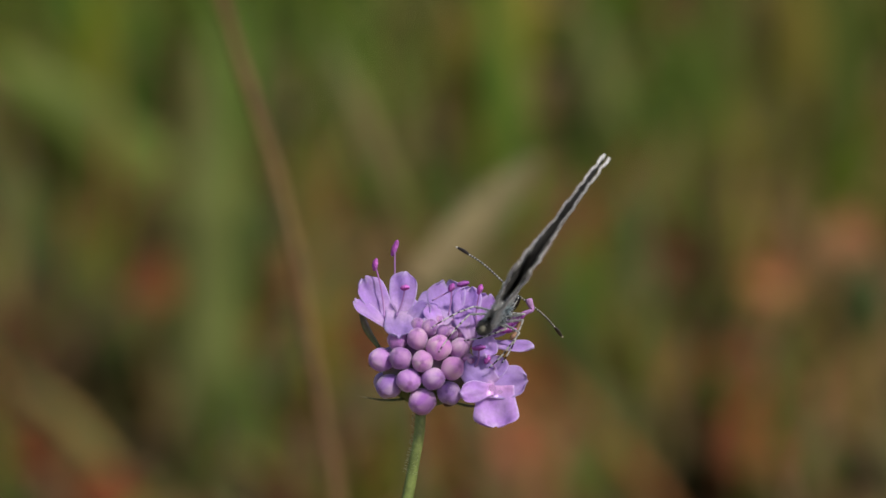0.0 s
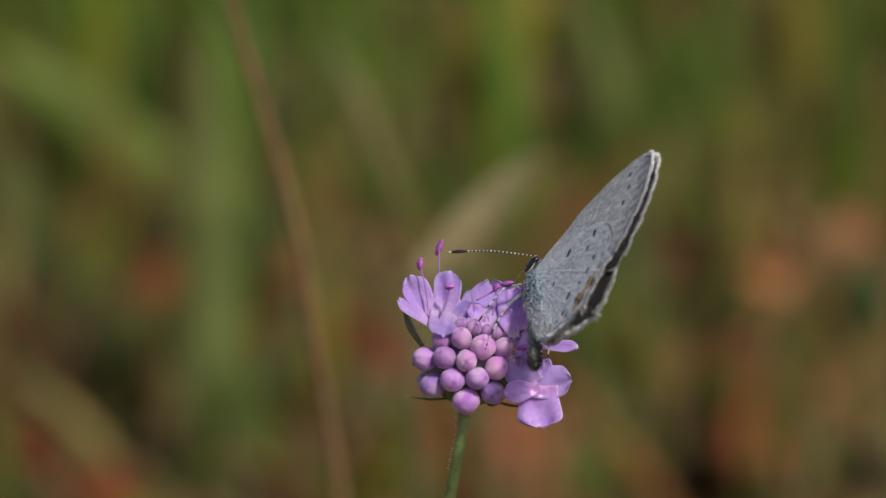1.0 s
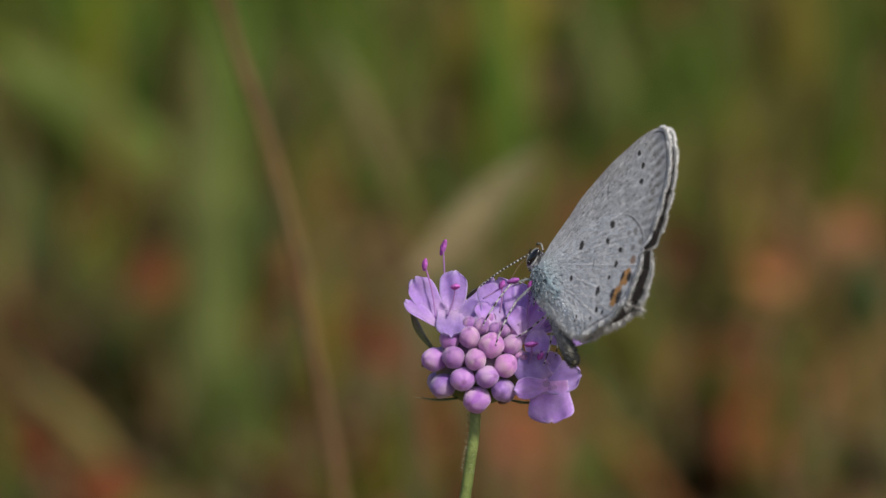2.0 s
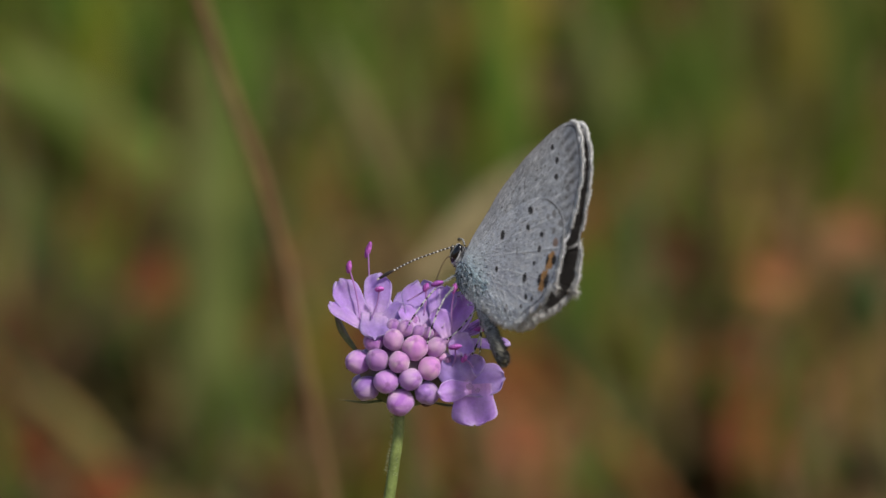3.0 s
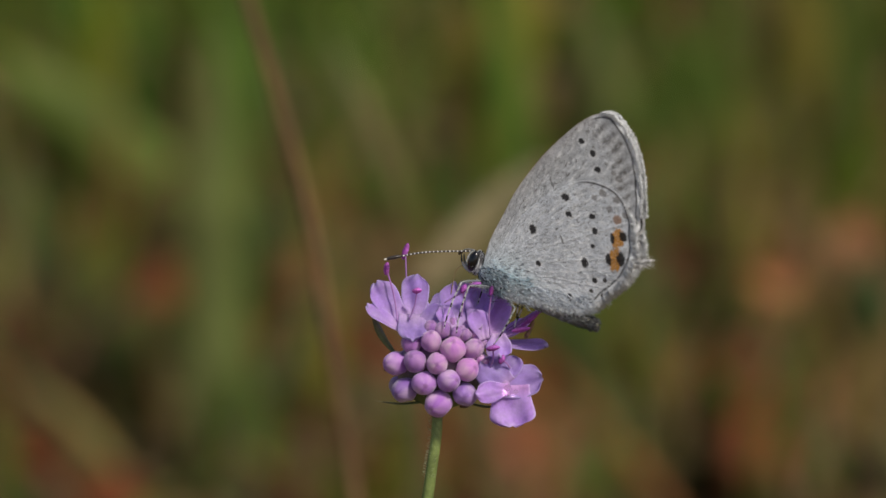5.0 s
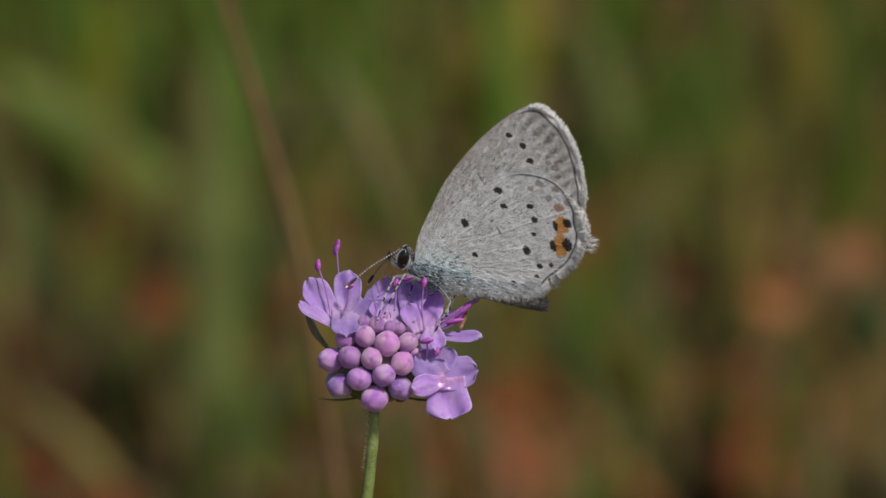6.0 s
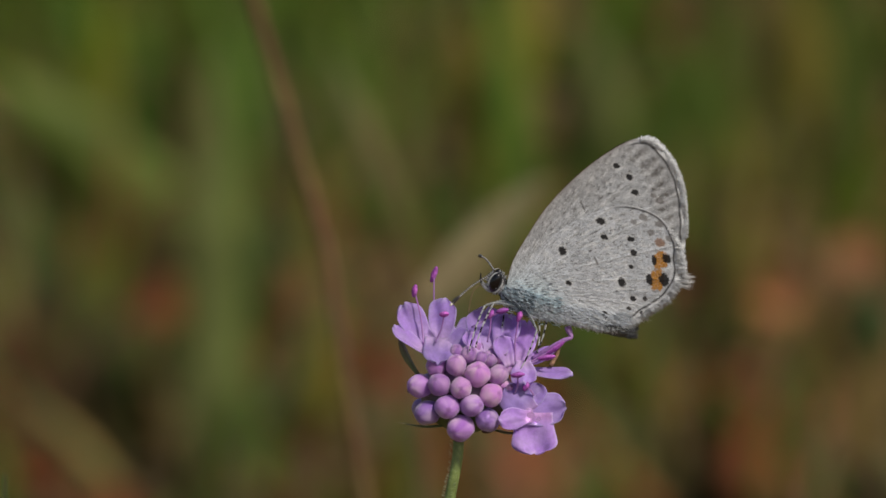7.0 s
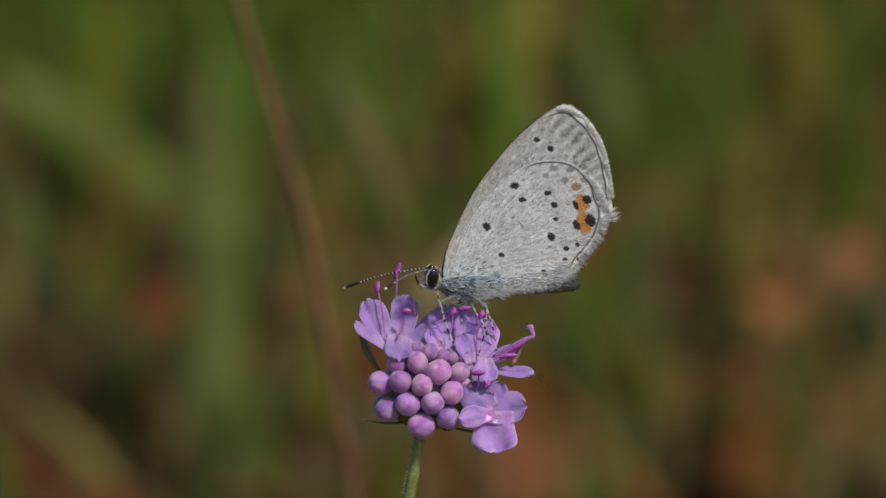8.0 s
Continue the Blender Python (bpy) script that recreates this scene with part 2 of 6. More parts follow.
grass_leaf((-0.035, 1.359, -0.012), (-0.044, 1.360, 0.102), 0.0087, (0.114, 0.205, 0.0266), label="broad green grass leaf standing in the meadow")
grass_leaf((0.102, 1.260, -0.012), (0.094, 1.255, 0.076), 0.0055, (0.318, 0.286, 0.0496), label="broad olive straw grass leaf standing in the meadow")
grass_leaf((0.025, 1.136, -0.012), (0.020, 1.126, 0.052), 0.0051, (0.318, 0.286, 0.0496), label="broad olive straw grass leaf standing in the meadow")
grass_leaf((0.067, 1.102, -0.012), (0.059, 1.093, 0.051), 0.0049, (0.318, 0.286, 0.0496), label="broad olive straw grass leaf standing in the meadow")
grass_leaf((0.040, 1.208, -0.012), (0.051, 1.201, 0.064), 0.0053, (0.318, 0.286, 0.0496), label="broad olive straw grass leaf standing in the meadow")
grass_leaf((-0.115, 1.208, -0.012), (-0.094, 1.199, 0.059), 0.0053, (0.318, 0.286, 0.0496), label="broad olive straw grass leaf standing in the meadow")
grass_leaf((-0.082, 1.136, -0.012), (-0.089, 1.124, 0.045), 0.0051, (0.415, 0.28, 0.0994), label="broad straw grass leaf standing in the meadow", dry=True)
grass_leaf((-0.049, 1.301, -0.012), (-0.038, 1.292, 0.063), 0.0056, (0.318, 0.286, 0.0496), label="broad olive straw grass leaf standing in the meadow")
grass_leaf((-0.017, 1.429, -0.012), (-0.025, 1.418, 0.062), 0.0060, (0.415, 0.28, 0.0994), label="broad straw grass leaf standing in the meadow", dry=True)
grass_leaf((0.128, 1.102, -0.012), (0.116, 1.088, 0.035), 0.0056, (0.415, 0.28, 0.0994), label="broad straw grass leaf standing in the meadow", dry=True)
grass_leaf((0.109, 1.208, -0.012), (0.119, 1.193, 0.035), 0.0049, (0.318, 0.286, 0.0496), label="broad olive straw grass leaf standing in the meadow")
grass_leaf((-0.065, 1.080, -0.012), (-0.066, 1.093, 0.130), 0.0163, (0.186, 0.217, 0.0652), label="broad bright green grass leaf standing in the meadow")
grass_leaf((-0.072, 1.102, -0.012), (-0.049, 1.122, 0.160), 0.0087, (0.114, 0.205, 0.0266), label="broad green grass leaf standing in the meadow")
grass_leaf((-0.060, 1.113, -0.012), (-0.063, 1.121, 0.114), 0.0100, (0.114, 0.205, 0.0266), label="broad green grass leaf standing in the meadow")
grass_leaf((-0.091, 1.429, -0.012), (-0.162, 1.417, 0.056), 0.0200, (0.236, 0.277, 0.0266), label="broad yellow green grass leaf standing in the meadow")
grass_leaf((-0.101, 1.359, -0.012), (-0.131, 1.361, 0.106), 0.0159, (0.114, 0.205, 0.0266), label="broad green grass leaf standing in the meadow")
grass_leaf((-0.128, 1.359, -0.012), (-0.112, 1.358, 0.095), 0.0130, (0.236, 0.277, 0.0266), label="broad yellow green grass leaf standing in the meadow")
grass_leaf((-0.135, 1.260, -0.012), (-0.135, 1.250, 0.059), 0.0164, (0.112, 0.157, 0.0528), label="broad bluish green grass leaf standing in the meadow")
grass_leaf((-0.102, 1.159, -0.012), (-0.103, 1.148, 0.046), 0.0171, (0.186, 0.217, 0.0652), label="broad grey green grass leaf standing in the meadow")
grass_leaf((-0.053, 1.234, -0.012), (-0.055, 1.223, 0.053), 0.0161, (0.112, 0.157, 0.0528), label="broad bluish green grass leaf standing in the meadow")
grass_leaf((-0.066, 1.359, -0.012), (-0.080, 1.360, 0.102), 0.0130, (0.114, 0.205, 0.0266), label="broad green grass leaf standing in the meadow")
grass_leaf((-0.026, 1.359, -0.012), (-0.028, 1.359, 0.098), 0.0116, (0.114, 0.205, 0.0266), label="broad green grass leaf standing in the meadow")
grass_leaf((0.013, 1.374, -0.012), (0.033, 1.377, 0.110), 0.0160, (0.318, 0.286, 0.0496), label="broad olive straw grass leaf standing in the meadow")
grass_leaf((0.032, 1.260, -0.012), (0.013, 1.268, 0.124), 0.0136, (0.114, 0.205, 0.0266), label="broad green grass leaf standing in the meadow")
grass_leaf((0.068, 1.405, -0.012), (0.047, 1.400, 0.082), 0.0133, (0.186, 0.217, 0.0652), label="broad grey green grass leaf standing in the meadow")
grass_leaf((0.101, 1.429, -0.012), (0.078, 1.419, 0.066), 0.0180, (0.105, 0.170, 0.0260), label="broad green grass leaf standing in the meadow")
grass_leaf((0.057, 1.315, -0.012), (0.062, 1.305, 0.060), 0.0169, (0.120, 0.160, 0.0300), label="broad green grass leaf standing in the meadow")
grass_leaf((0.090, 1.359, -0.012), (0.096, 1.360, 0.102), 0.0144, (0.100, 0.150, 0.0250), label="broad green grass leaf standing in the meadow")
grass_leaf((0.123, 1.429, -0.012), (0.124, 1.428, 0.100), 0.0105, (0.270, 0.225, 0.0450), label="broad olive straw grass leaf standing in the meadow")
grass_leaf((0.112, 1.337, -0.012), (0.114, 1.322, 0.045), 0.0171, (0.190, 0.195, 0.0266), label="broad yellow green grass leaf standing in the meadow")
grass_leaf((0.143, 1.405, -0.012), (0.139, 1.406, 0.104), 0.0163, (0.098, 0.135, 0.024), label="broad green grass leaf standing in the meadow")
grass_leaf((0.077, 1.382, -0.012), (0.164, 1.359, 0.016), 0.0078, (0.415, 0.28, 0.0994), label="broad straw grass leaf standing in the meadow", dry=True)
grass_leaf((0.103, 1.119, -0.012), (0.134, 1.107, 0.043), 0.0108, (0.415, 0.28, 0.0994), label="broad straw grass leaf standing in the meadow", dry=True)
grass_leaf((0.133, 1.208, -0.012), (0.129, 1.194, 0.039), 0.0176, (0.112, 0.157, 0.0528), label="broad bluish green grass leaf standing in the meadow")
grass_leaf((-0.085, 1.070, -0.012), (-0.117, 1.058, 0.039), 0.0137, (0.415, 0.28, 0.0994), label="broad straw grass leaf standing in the meadow", dry=True)
grass_leaf((-0.021, 1.059, -0.012), (-0.015, 1.044, 0.028), 0.0128, (0.318, 0.286, 0.0496), label="broad olive straw grass leaf standing in the meadow")
grass_leaf((-0.054, 1.070, -0.012), (-0.055, 1.059, 0.044), 0.0161, (0.114, 0.205, 0.0266), label="broad green grass leaf standing in the meadow")
grass_leaf((0.051, 1.171, -0.012), (0.040, 1.161, 0.053), 0.0138, (0.114, 0.205, 0.0266), label="broad green grass leaf standing in the meadow")
grass_leaf((-0.038, 1.136, -0.012), (-0.034, 1.126, 0.052), 0.0101, (0.318, 0.286, 0.0496), label="broad olive straw grass leaf standing in the meadow")
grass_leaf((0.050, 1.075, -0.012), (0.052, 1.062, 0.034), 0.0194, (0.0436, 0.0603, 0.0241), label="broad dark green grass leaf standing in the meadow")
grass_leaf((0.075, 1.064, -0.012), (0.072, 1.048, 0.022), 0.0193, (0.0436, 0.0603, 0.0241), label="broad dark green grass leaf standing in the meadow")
grass_leaf((0.110, 1.059, -0.012), (0.104, 1.044, 0.028), 0.0128, (0.114, 0.205, 0.0266), label="broad green grass leaf standing in the meadow")
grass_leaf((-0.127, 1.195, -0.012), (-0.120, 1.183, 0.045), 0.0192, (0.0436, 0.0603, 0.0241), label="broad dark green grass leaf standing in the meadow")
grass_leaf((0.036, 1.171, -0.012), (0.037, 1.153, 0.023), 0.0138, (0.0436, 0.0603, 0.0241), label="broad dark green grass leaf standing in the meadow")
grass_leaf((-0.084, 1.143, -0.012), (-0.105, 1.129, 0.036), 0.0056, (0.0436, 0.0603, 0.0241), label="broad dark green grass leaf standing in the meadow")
grass_leaf((-0.024, 1.098, -0.012), (0.002, 1.083, 0.028), 0.0085, (0.318, 0.286, 0.0496), label="broad olive straw grass leaf standing in the meadow")
grass_leaf((-0.130, 1.285, -0.012), (-0.121, 1.267, 0.028), 0.0081, (0.415, 0.28, 0.0994), label="broad straw grass leaf standing in the meadow", dry=True)
grass_leaf((0.121, 1.312, -0.012), (0.095, 1.294, 0.032), 0.0073, (0.318, 0.286, 0.0496), label="broad olive straw grass leaf standing in the meadow")
grass_leaf((-0.079, 1.071, -0.012), (-0.049, 1.057, 0.031), 0.0065, (0.293, 0.124, 0.0442), label="broad rusty grass leaf standing in the meadow")
grass_leaf((0.114, 1.424, -0.012), (0.092, 1.402, 0.022), 0.0088, (0.318, 0.286, 0.0496), label="broad olive straw grass leaf standing in the meadow")
grass_leaf((0.122, 1.135, -0.012), (0.108, 1.120, 0.031), 0.0066, (0.293, 0.124, 0.0442), label="broad rusty grass leaf standing in the meadow")
grass_leaf((-0.113, 1.097, -0.012), (-0.131, 1.085, 0.040), 0.0057, (0.293, 0.124, 0.0442), label="broad rusty grass leaf standing in the meadow")
grass_leaf((-0.075, 1.426, -0.012), (-0.055, 1.410, 0.044), 0.0061, (0.186, 0.217, 0.0652), label="broad grey green grass leaf standing in the meadow")
grass_leaf((-0.036, 1.610, -0.012), (-0.054, 1.593, 0.051), 0.0064, (0.318, 0.286, 0.0496), label="broad olive straw grass leaf standing in the meadow")
grass_leaf((0.097, 1.457, -0.012), (0.063, 1.440, 0.042), 0.0074, (0.236, 0.277, 0.0266), label="broad yellow green grass leaf standing in the meadow")
grass_leaf((-0.017, 1.430, -0.012), (-0.028, 1.410, 0.029), 0.0087, (0.114, 0.205, 0.0266), label="broad green grass leaf standing in the meadow")
grass_leaf((0.082, 1.350, -0.012), (0.051, 1.331, 0.027), 0.0057, (0.0436, 0.0603, 0.0241), label="broad dark green grass leaf standing in the meadow")
grass_leaf((0.037, 1.594, -0.012), (0.014, 1.576, 0.045), 0.0099, (0.114, 0.205, 0.0266), label="broad green grass leaf standing in the meadow")
grass_leaf((-0.038, 1.060, -0.012), (-0.059, 1.045, 0.027), 0.0078, (0.318, 0.286, 0.0496), label="broad olive straw grass leaf standing in the meadow")
grass_leaf((-0.120, 1.060, -0.012), (-0.132, 1.049, 0.043), 0.0047, (0.244, 0.162, 0.0553), label="broad brownish grass leaf standing in the meadow")
grass_leaf((-0.104, 1.570, -0.012), (-0.073, 1.548, 0.028), 0.0089, (0.114, 0.205, 0.0266), label="broad green grass leaf standing in the meadow")
grass_leaf((-0.017, 1.636, -0.012), (0.002, 1.612, 0.029), 0.0090, (0.186, 0.217, 0.0652), label="broad grey green grass leaf standing in the meadow")
grass_leaf((0.101, 1.402, -0.012), (0.087, 1.385, 0.039), 0.0062, (0.114, 0.205, 0.0266), label="broad green grass leaf standing in the meadow")
grass_leaf((-0.148, 1.298, -0.012), (-0.177, 1.282, 0.036), 0.0053, (0.114, 0.205, 0.0266), label="broad green grass leaf standing in the meadow")
grass_leaf((0.132, 1.192, -0.012), (0.112, 1.176, 0.028), 0.0079, (0.244, 0.162, 0.0553), label="broad brownish grass leaf standing in the meadow")
grass_leaf((0.055, 1.697, -0.012), (0.097, 1.674, 0.031), 0.0073, (0.186, 0.217, 0.0652), label="broad grey green grass leaf standing in the meadow")
grass_leaf((-0.062, 1.336, -0.012), (-0.027, 1.318, 0.030), 0.0075, (0.293, 0.124, 0.0442), label="broad rusty grass leaf standing in the meadow")
grass_leaf((0.096, 1.519, -0.012), (0.082, 1.500, 0.039), 0.0101, (0.0436, 0.0603, 0.0241), label="broad dark green grass leaf standing in the meadow")
grass_leaf((-0.063, 1.523, -0.012), (-0.025, 1.502, 0.031), 0.0100, (0.318, 0.286, 0.0496), label="broad olive straw grass leaf standing in the meadow")
grass_leaf((0.035, 1.471, -0.012), (0.051, 1.455, 0.049), 0.0098, (0.0436, 0.0603, 0.0241), label="broad dark green grass leaf standing in the meadow")
grass_leaf((-0.084, 1.670, -0.012), (-0.037, 1.646, 0.028), 0.0108, (0.0436, 0.0603, 0.0241), label="broad dark green grass leaf standing in the meadow")
grass_leaf((-0.076, 1.522, -0.012), (-0.054, 1.506, 0.051), 0.0068, (0.186, 0.217, 0.0652), label="broad grey green grass leaf standing in the meadow")
grass_leaf((-0.087, 1.553, -0.012), (-0.066, 1.537, 0.050), 0.0085, (0.0436, 0.0603, 0.0241), label="broad dark green grass leaf standing in the meadow")
grass_leaf((-0.095, 1.373, -0.012), (-0.120, 1.352, 0.026), 0.0059, (0.0436, 0.0603, 0.0241), label="broad dark green grass leaf standing in the meadow")
grass_leaf((0.022, 1.423, -0.012), (-0.001, 1.401, 0.022), 0.0062, (0.0436, 0.0603, 0.0241), label="broad dark green grass leaf standing in the meadow")
grass_leaf((-0.085, 1.654, -0.012), (-0.037, 1.633, 0.035), 0.0064, (0.0436, 0.0603, 0.0241), label="broad dark green grass leaf standing in the meadow")
grass_leaf((0.051, 1.501, -0.012), (0.028, 1.478, 0.021), 0.0089, (0.236, 0.277, 0.0266), label="broad yellow green grass leaf standing in the meadow")
grass_leaf((-0.036, 1.145, -0.012), (-0.062, 1.129, 0.028), 0.0054, (0.293, 0.124, 0.0442), label="broad rusty grass leaf standing in the meadow")
grass_leaf((0.063, 1.058, -0.012), (0.049, 1.042, 0.023), 0.0067, (0.0436, 0.0603, 0.0241), label="broad dark green grass leaf standing in the meadow")
grass_leaf((-0.023, 1.616, -0.012), (-0.008, 1.599, 0.051), 0.0063, (0.114, 0.205, 0.0266), label="broad green grass leaf standing in the meadow")
grass_leaf((-0.094, 1.521, -0.012), (-0.107, 1.500, 0.033), 0.0058, (0.114, 0.205, 0.0266), label="broad green grass leaf standing in the meadow")
grass_leaf((0.101, 1.602, -0.012), (0.076, 1.580, 0.033), 0.0099, (0.236, 0.277, 0.0266), label="broad yellow green grass leaf standing in the meadow")
grass_leaf((0.111, 1.040, -0.012), (0.101, 1.026, 0.028), 0.0048, (0.415, 0.28, 0.0994), label="broad straw grass leaf standing in the meadow", dry=True)
grass_leaf((0.096, 1.674, -0.012), (0.125, 1.653, 0.040), 0.0107, (0.186, 0.217, 0.0652), label="broad grey green grass leaf standing in the meadow")
grass_leaf((0.078, 1.463, -0.012), (0.115, 1.443, 0.030), 0.0063, (0.0436, 0.0603, 0.0241), label="broad dark green grass leaf standing in the meadow")
grass_leaf((-0.061, 1.071, -0.012), (-0.081, 1.054, 0.020), 0.0083, (0.0436, 0.0603, 0.0241), label="broad dark green grass leaf standing in the meadow")
grass_leaf((-0.073, 1.575, -0.012), (-0.032, 1.554, 0.036), 0.0063, (0.186, 0.217, 0.0652), label="broad grey green grass leaf standing in the meadow")
grass_leaf((-0.039, 1.687, -0.012), (-0.016, 1.664, 0.034), 0.0101, (0.186, 0.217, 0.0652), label="broad grey green grass leaf standing in the meadow")
grass_leaf((0.043, 1.625, -0.012), (0.035, 1.604, 0.036), 0.0112, (0.0436, 0.0603, 0.0241), label="broad dark green grass leaf standing in the meadow")
grass_leaf((0.073, 1.136, -0.012), (0.056, 1.122, 0.033), 0.0075, (0.114, 0.205, 0.0266), label="broad green grass leaf standing in the meadow")
grass_leaf((-0.033, 1.048, -0.012), (-0.062, 1.032, 0.022), 0.0076, (0.244, 0.162, 0.0553), label="broad brownish grass leaf standing in the meadow")
grass_leaf((0.046, 1.387, -0.012), (0.084, 1.367, 0.027), 0.0070, (0.186, 0.217, 0.0652), label="broad grey green grass leaf standing in the meadow")
grass_leaf((0.047, 1.685, -0.012), (0.005, 1.661, 0.029), 0.0063, (0.318, 0.286, 0.0496), label="broad olive straw grass leaf standing in the meadow")
grass_leaf((0.143, 1.363, -0.012), (0.160, 1.346, 0.038), 0.0057, (0.293, 0.124, 0.0442), label="broad rusty grass leaf standing in the meadow")
grass_leaf((-0.086, 1.692, -0.012), (-0.049, 1.669, 0.034), 0.0086, (0.318, 0.286, 0.0496), label="broad olive straw grass leaf standing in the meadow")
grass_leaf((-0.066, 1.441, -0.012), (-0.041, 1.423, 0.039), 0.0099, (0.186, 0.217, 0.0652), label="broad grey green grass leaf standing in the meadow")
grass_leaf((-0.022, 1.630, -0.012), (-0.044, 1.611, 0.044), 0.0079, (0.186, 0.217, 0.0652), label="broad grey green grass leaf standing in the meadow")
grass_leaf((0.026, 1.585, -0.012), (-0.007, 1.563, 0.030), 0.0061, (0.114, 0.205, 0.0266), label="broad green grass leaf standing in the meadow")
grass_leaf((0.082, 1.190, -0.012), (0.072, 1.175, 0.034), 0.0054, (0.186, 0.217, 0.0652), label="broad grey green grass leaf standing in the meadow")
grass_leaf((-0.141, 1.686, -0.012), (-0.151, 1.662, 0.030), 0.0103, (0.114, 0.205, 0.0266), label="broad green grass leaf standing in the meadow")
grass_leaf((-0.066, 1.352, -0.010), (-0.154, 1.342, 0.068), 0.0300, (0.156, 0.211, 0.039), label="broad yellow green grass leaf standing in the meadow")
grass_leaf((-0.094, 1.382, -0.010), (-0.103, 1.376, 0.085), 0.0186, (0.124, 0.205, 0.034), label="broad green grass leaf standing in the meadow")
grass_leaf((0.065, 1.494, -0.010), (0.051, 1.480, 0.054), 0.0228, (0.186, 0.229, 0.084), label="broad grey green grass leaf standing in the meadow")
grass_leaf((0.098, 1.529, -0.010), (0.085, 1.511, 0.039), 0.0169, (0.186, 0.229, 0.084), label="broad grey green grass leaf standing in the meadow")
grass_leaf((0.133, 1.494, -0.010), (0.133, 1.482, 0.062), 0.0145, (0.293, 0.261, 0.0553), label="broad olive straw grass leaf standing in the meadow")
grass_leaf((0.118, 1.405, -0.010), (0.114, 1.383, 0.025), 0.0158, (0.44, 0.348, 0.0553), label="broad yellow straw grass leaf standing in the meadow", dry=True)
grass_leaf((0.144, 1.460, -0.010), (0.162, 1.440, 0.030), 0.0112, (0.366, 0.236, 0.0553), label="broad brownish grass leaf standing in the meadow")
grass_leaf((0.096, 1.405, -0.010), (0.141, 1.380, 0.013), 0.0067, (0.33, 0.249, 0.0662), label="broad olive straw grass leaf standing in the meadow")
grass_leaf((0.010, 1.494, -0.010), (0.006, 1.482, 0.062), 0.0145, (0.318, 0.236, 0.0553), label="broad brownish grass leaf standing in the meadow")
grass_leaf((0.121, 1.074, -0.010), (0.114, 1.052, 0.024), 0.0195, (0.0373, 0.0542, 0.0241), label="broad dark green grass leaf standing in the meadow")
grass_leaf((0.137, 1.242, -0.010), (0.131, 1.222, 0.030), 0.0207, (0.15, 0.241, 0.115), label="broad bluish green grass leaf standing in the meadow")
grass_leaf((0.083, 1.101, -0.010), (0.083, 1.083, 0.038), 0.0149, (0.415, 0.149, 0.0553), label="broad rusty grass leaf standing in the meadow", dry=True)
grass_leaf((-0.139, 1.352, -0.010), (-0.144, 1.335, 0.042), 0.0173, (0.158, 0.0932, 0.0331), label="broad brown grass leaf standing in the meadow", dry=True)
grass_leaf((-0.125, 1.397, -0.010), (-0.130, 1.377, 0.033), 0.0118, (0.147, 0.087, 0.0331), label="broad brown grass leaf standing in the meadow", dry=True)
grass_leaf((-0.064, 1.494, -0.010), (-0.067, 1.482, 0.062), 0.0124, (0.147, 0.186, 0.0565), label="broad grey green grass leaf standing in the meadow")
grass_leaf((-0.018, 1.520, -0.010), (-0.028, 1.507, 0.059), 0.0189, (0.164, 0.169, 0.0508), label="broad olive straw grass leaf standing in the meadow")
grass_leaf((-0.049, 1.583, -0.010), (-0.054, 1.567, 0.047), 0.0130, (0.136, 0.181, 0.0452), label="broad green grass leaf standing in the meadow")

grass_leaf((-0.055, 1.232, -0.010), (-0.049, 1.218, 0.040), 0.0085, (0.36, 0.27, 0.10), label="broad straw grass leaf standing in the meadow", dry=True)
grass_leaf((-0.036, 1.205, -0.010), (-0.040, 1.192, 0.036), 0.0075, (0.33, 0.22, 0.075), label="broad brownish grass leaf standing in the meadow", dry=True)
grass_leaf((-0.043, 1.262, -0.010), (-0.047, 1.248, 0.044), 0.0070, (0.30, 0.26, 0.075), label="broad olive straw grass leaf standing in the meadow")
grass_leaf((0.044, 1.158, -0.010), (0.052, 1.143, 0.036), 0.0080, (0.34, 0.20, 0.07), label="broad brownish grass leaf standing in the meadow", dry=True)
grass_leaf((0.058, 1.190, -0.010), (0.053, 1.176, 0.040), 0.0065, (0.30, 0.25, 0.075), label="broad olive straw grass leaf standing in the meadow")
grass_leaf((-0.006, 1.560, -0.010), (-0.012, 1.546, 0.060), 0.0120, (0.24, 0.25, 0.070), label="broad yellow green grass leaf standing in the meadow")
grass_leaf((-0.038, 1.480, -0.010), (-0.044, 1.468, 0.062), 0.0100, (0.22, 0.25, 0.075), label="broad grey green grass leaf standing in the meadow")


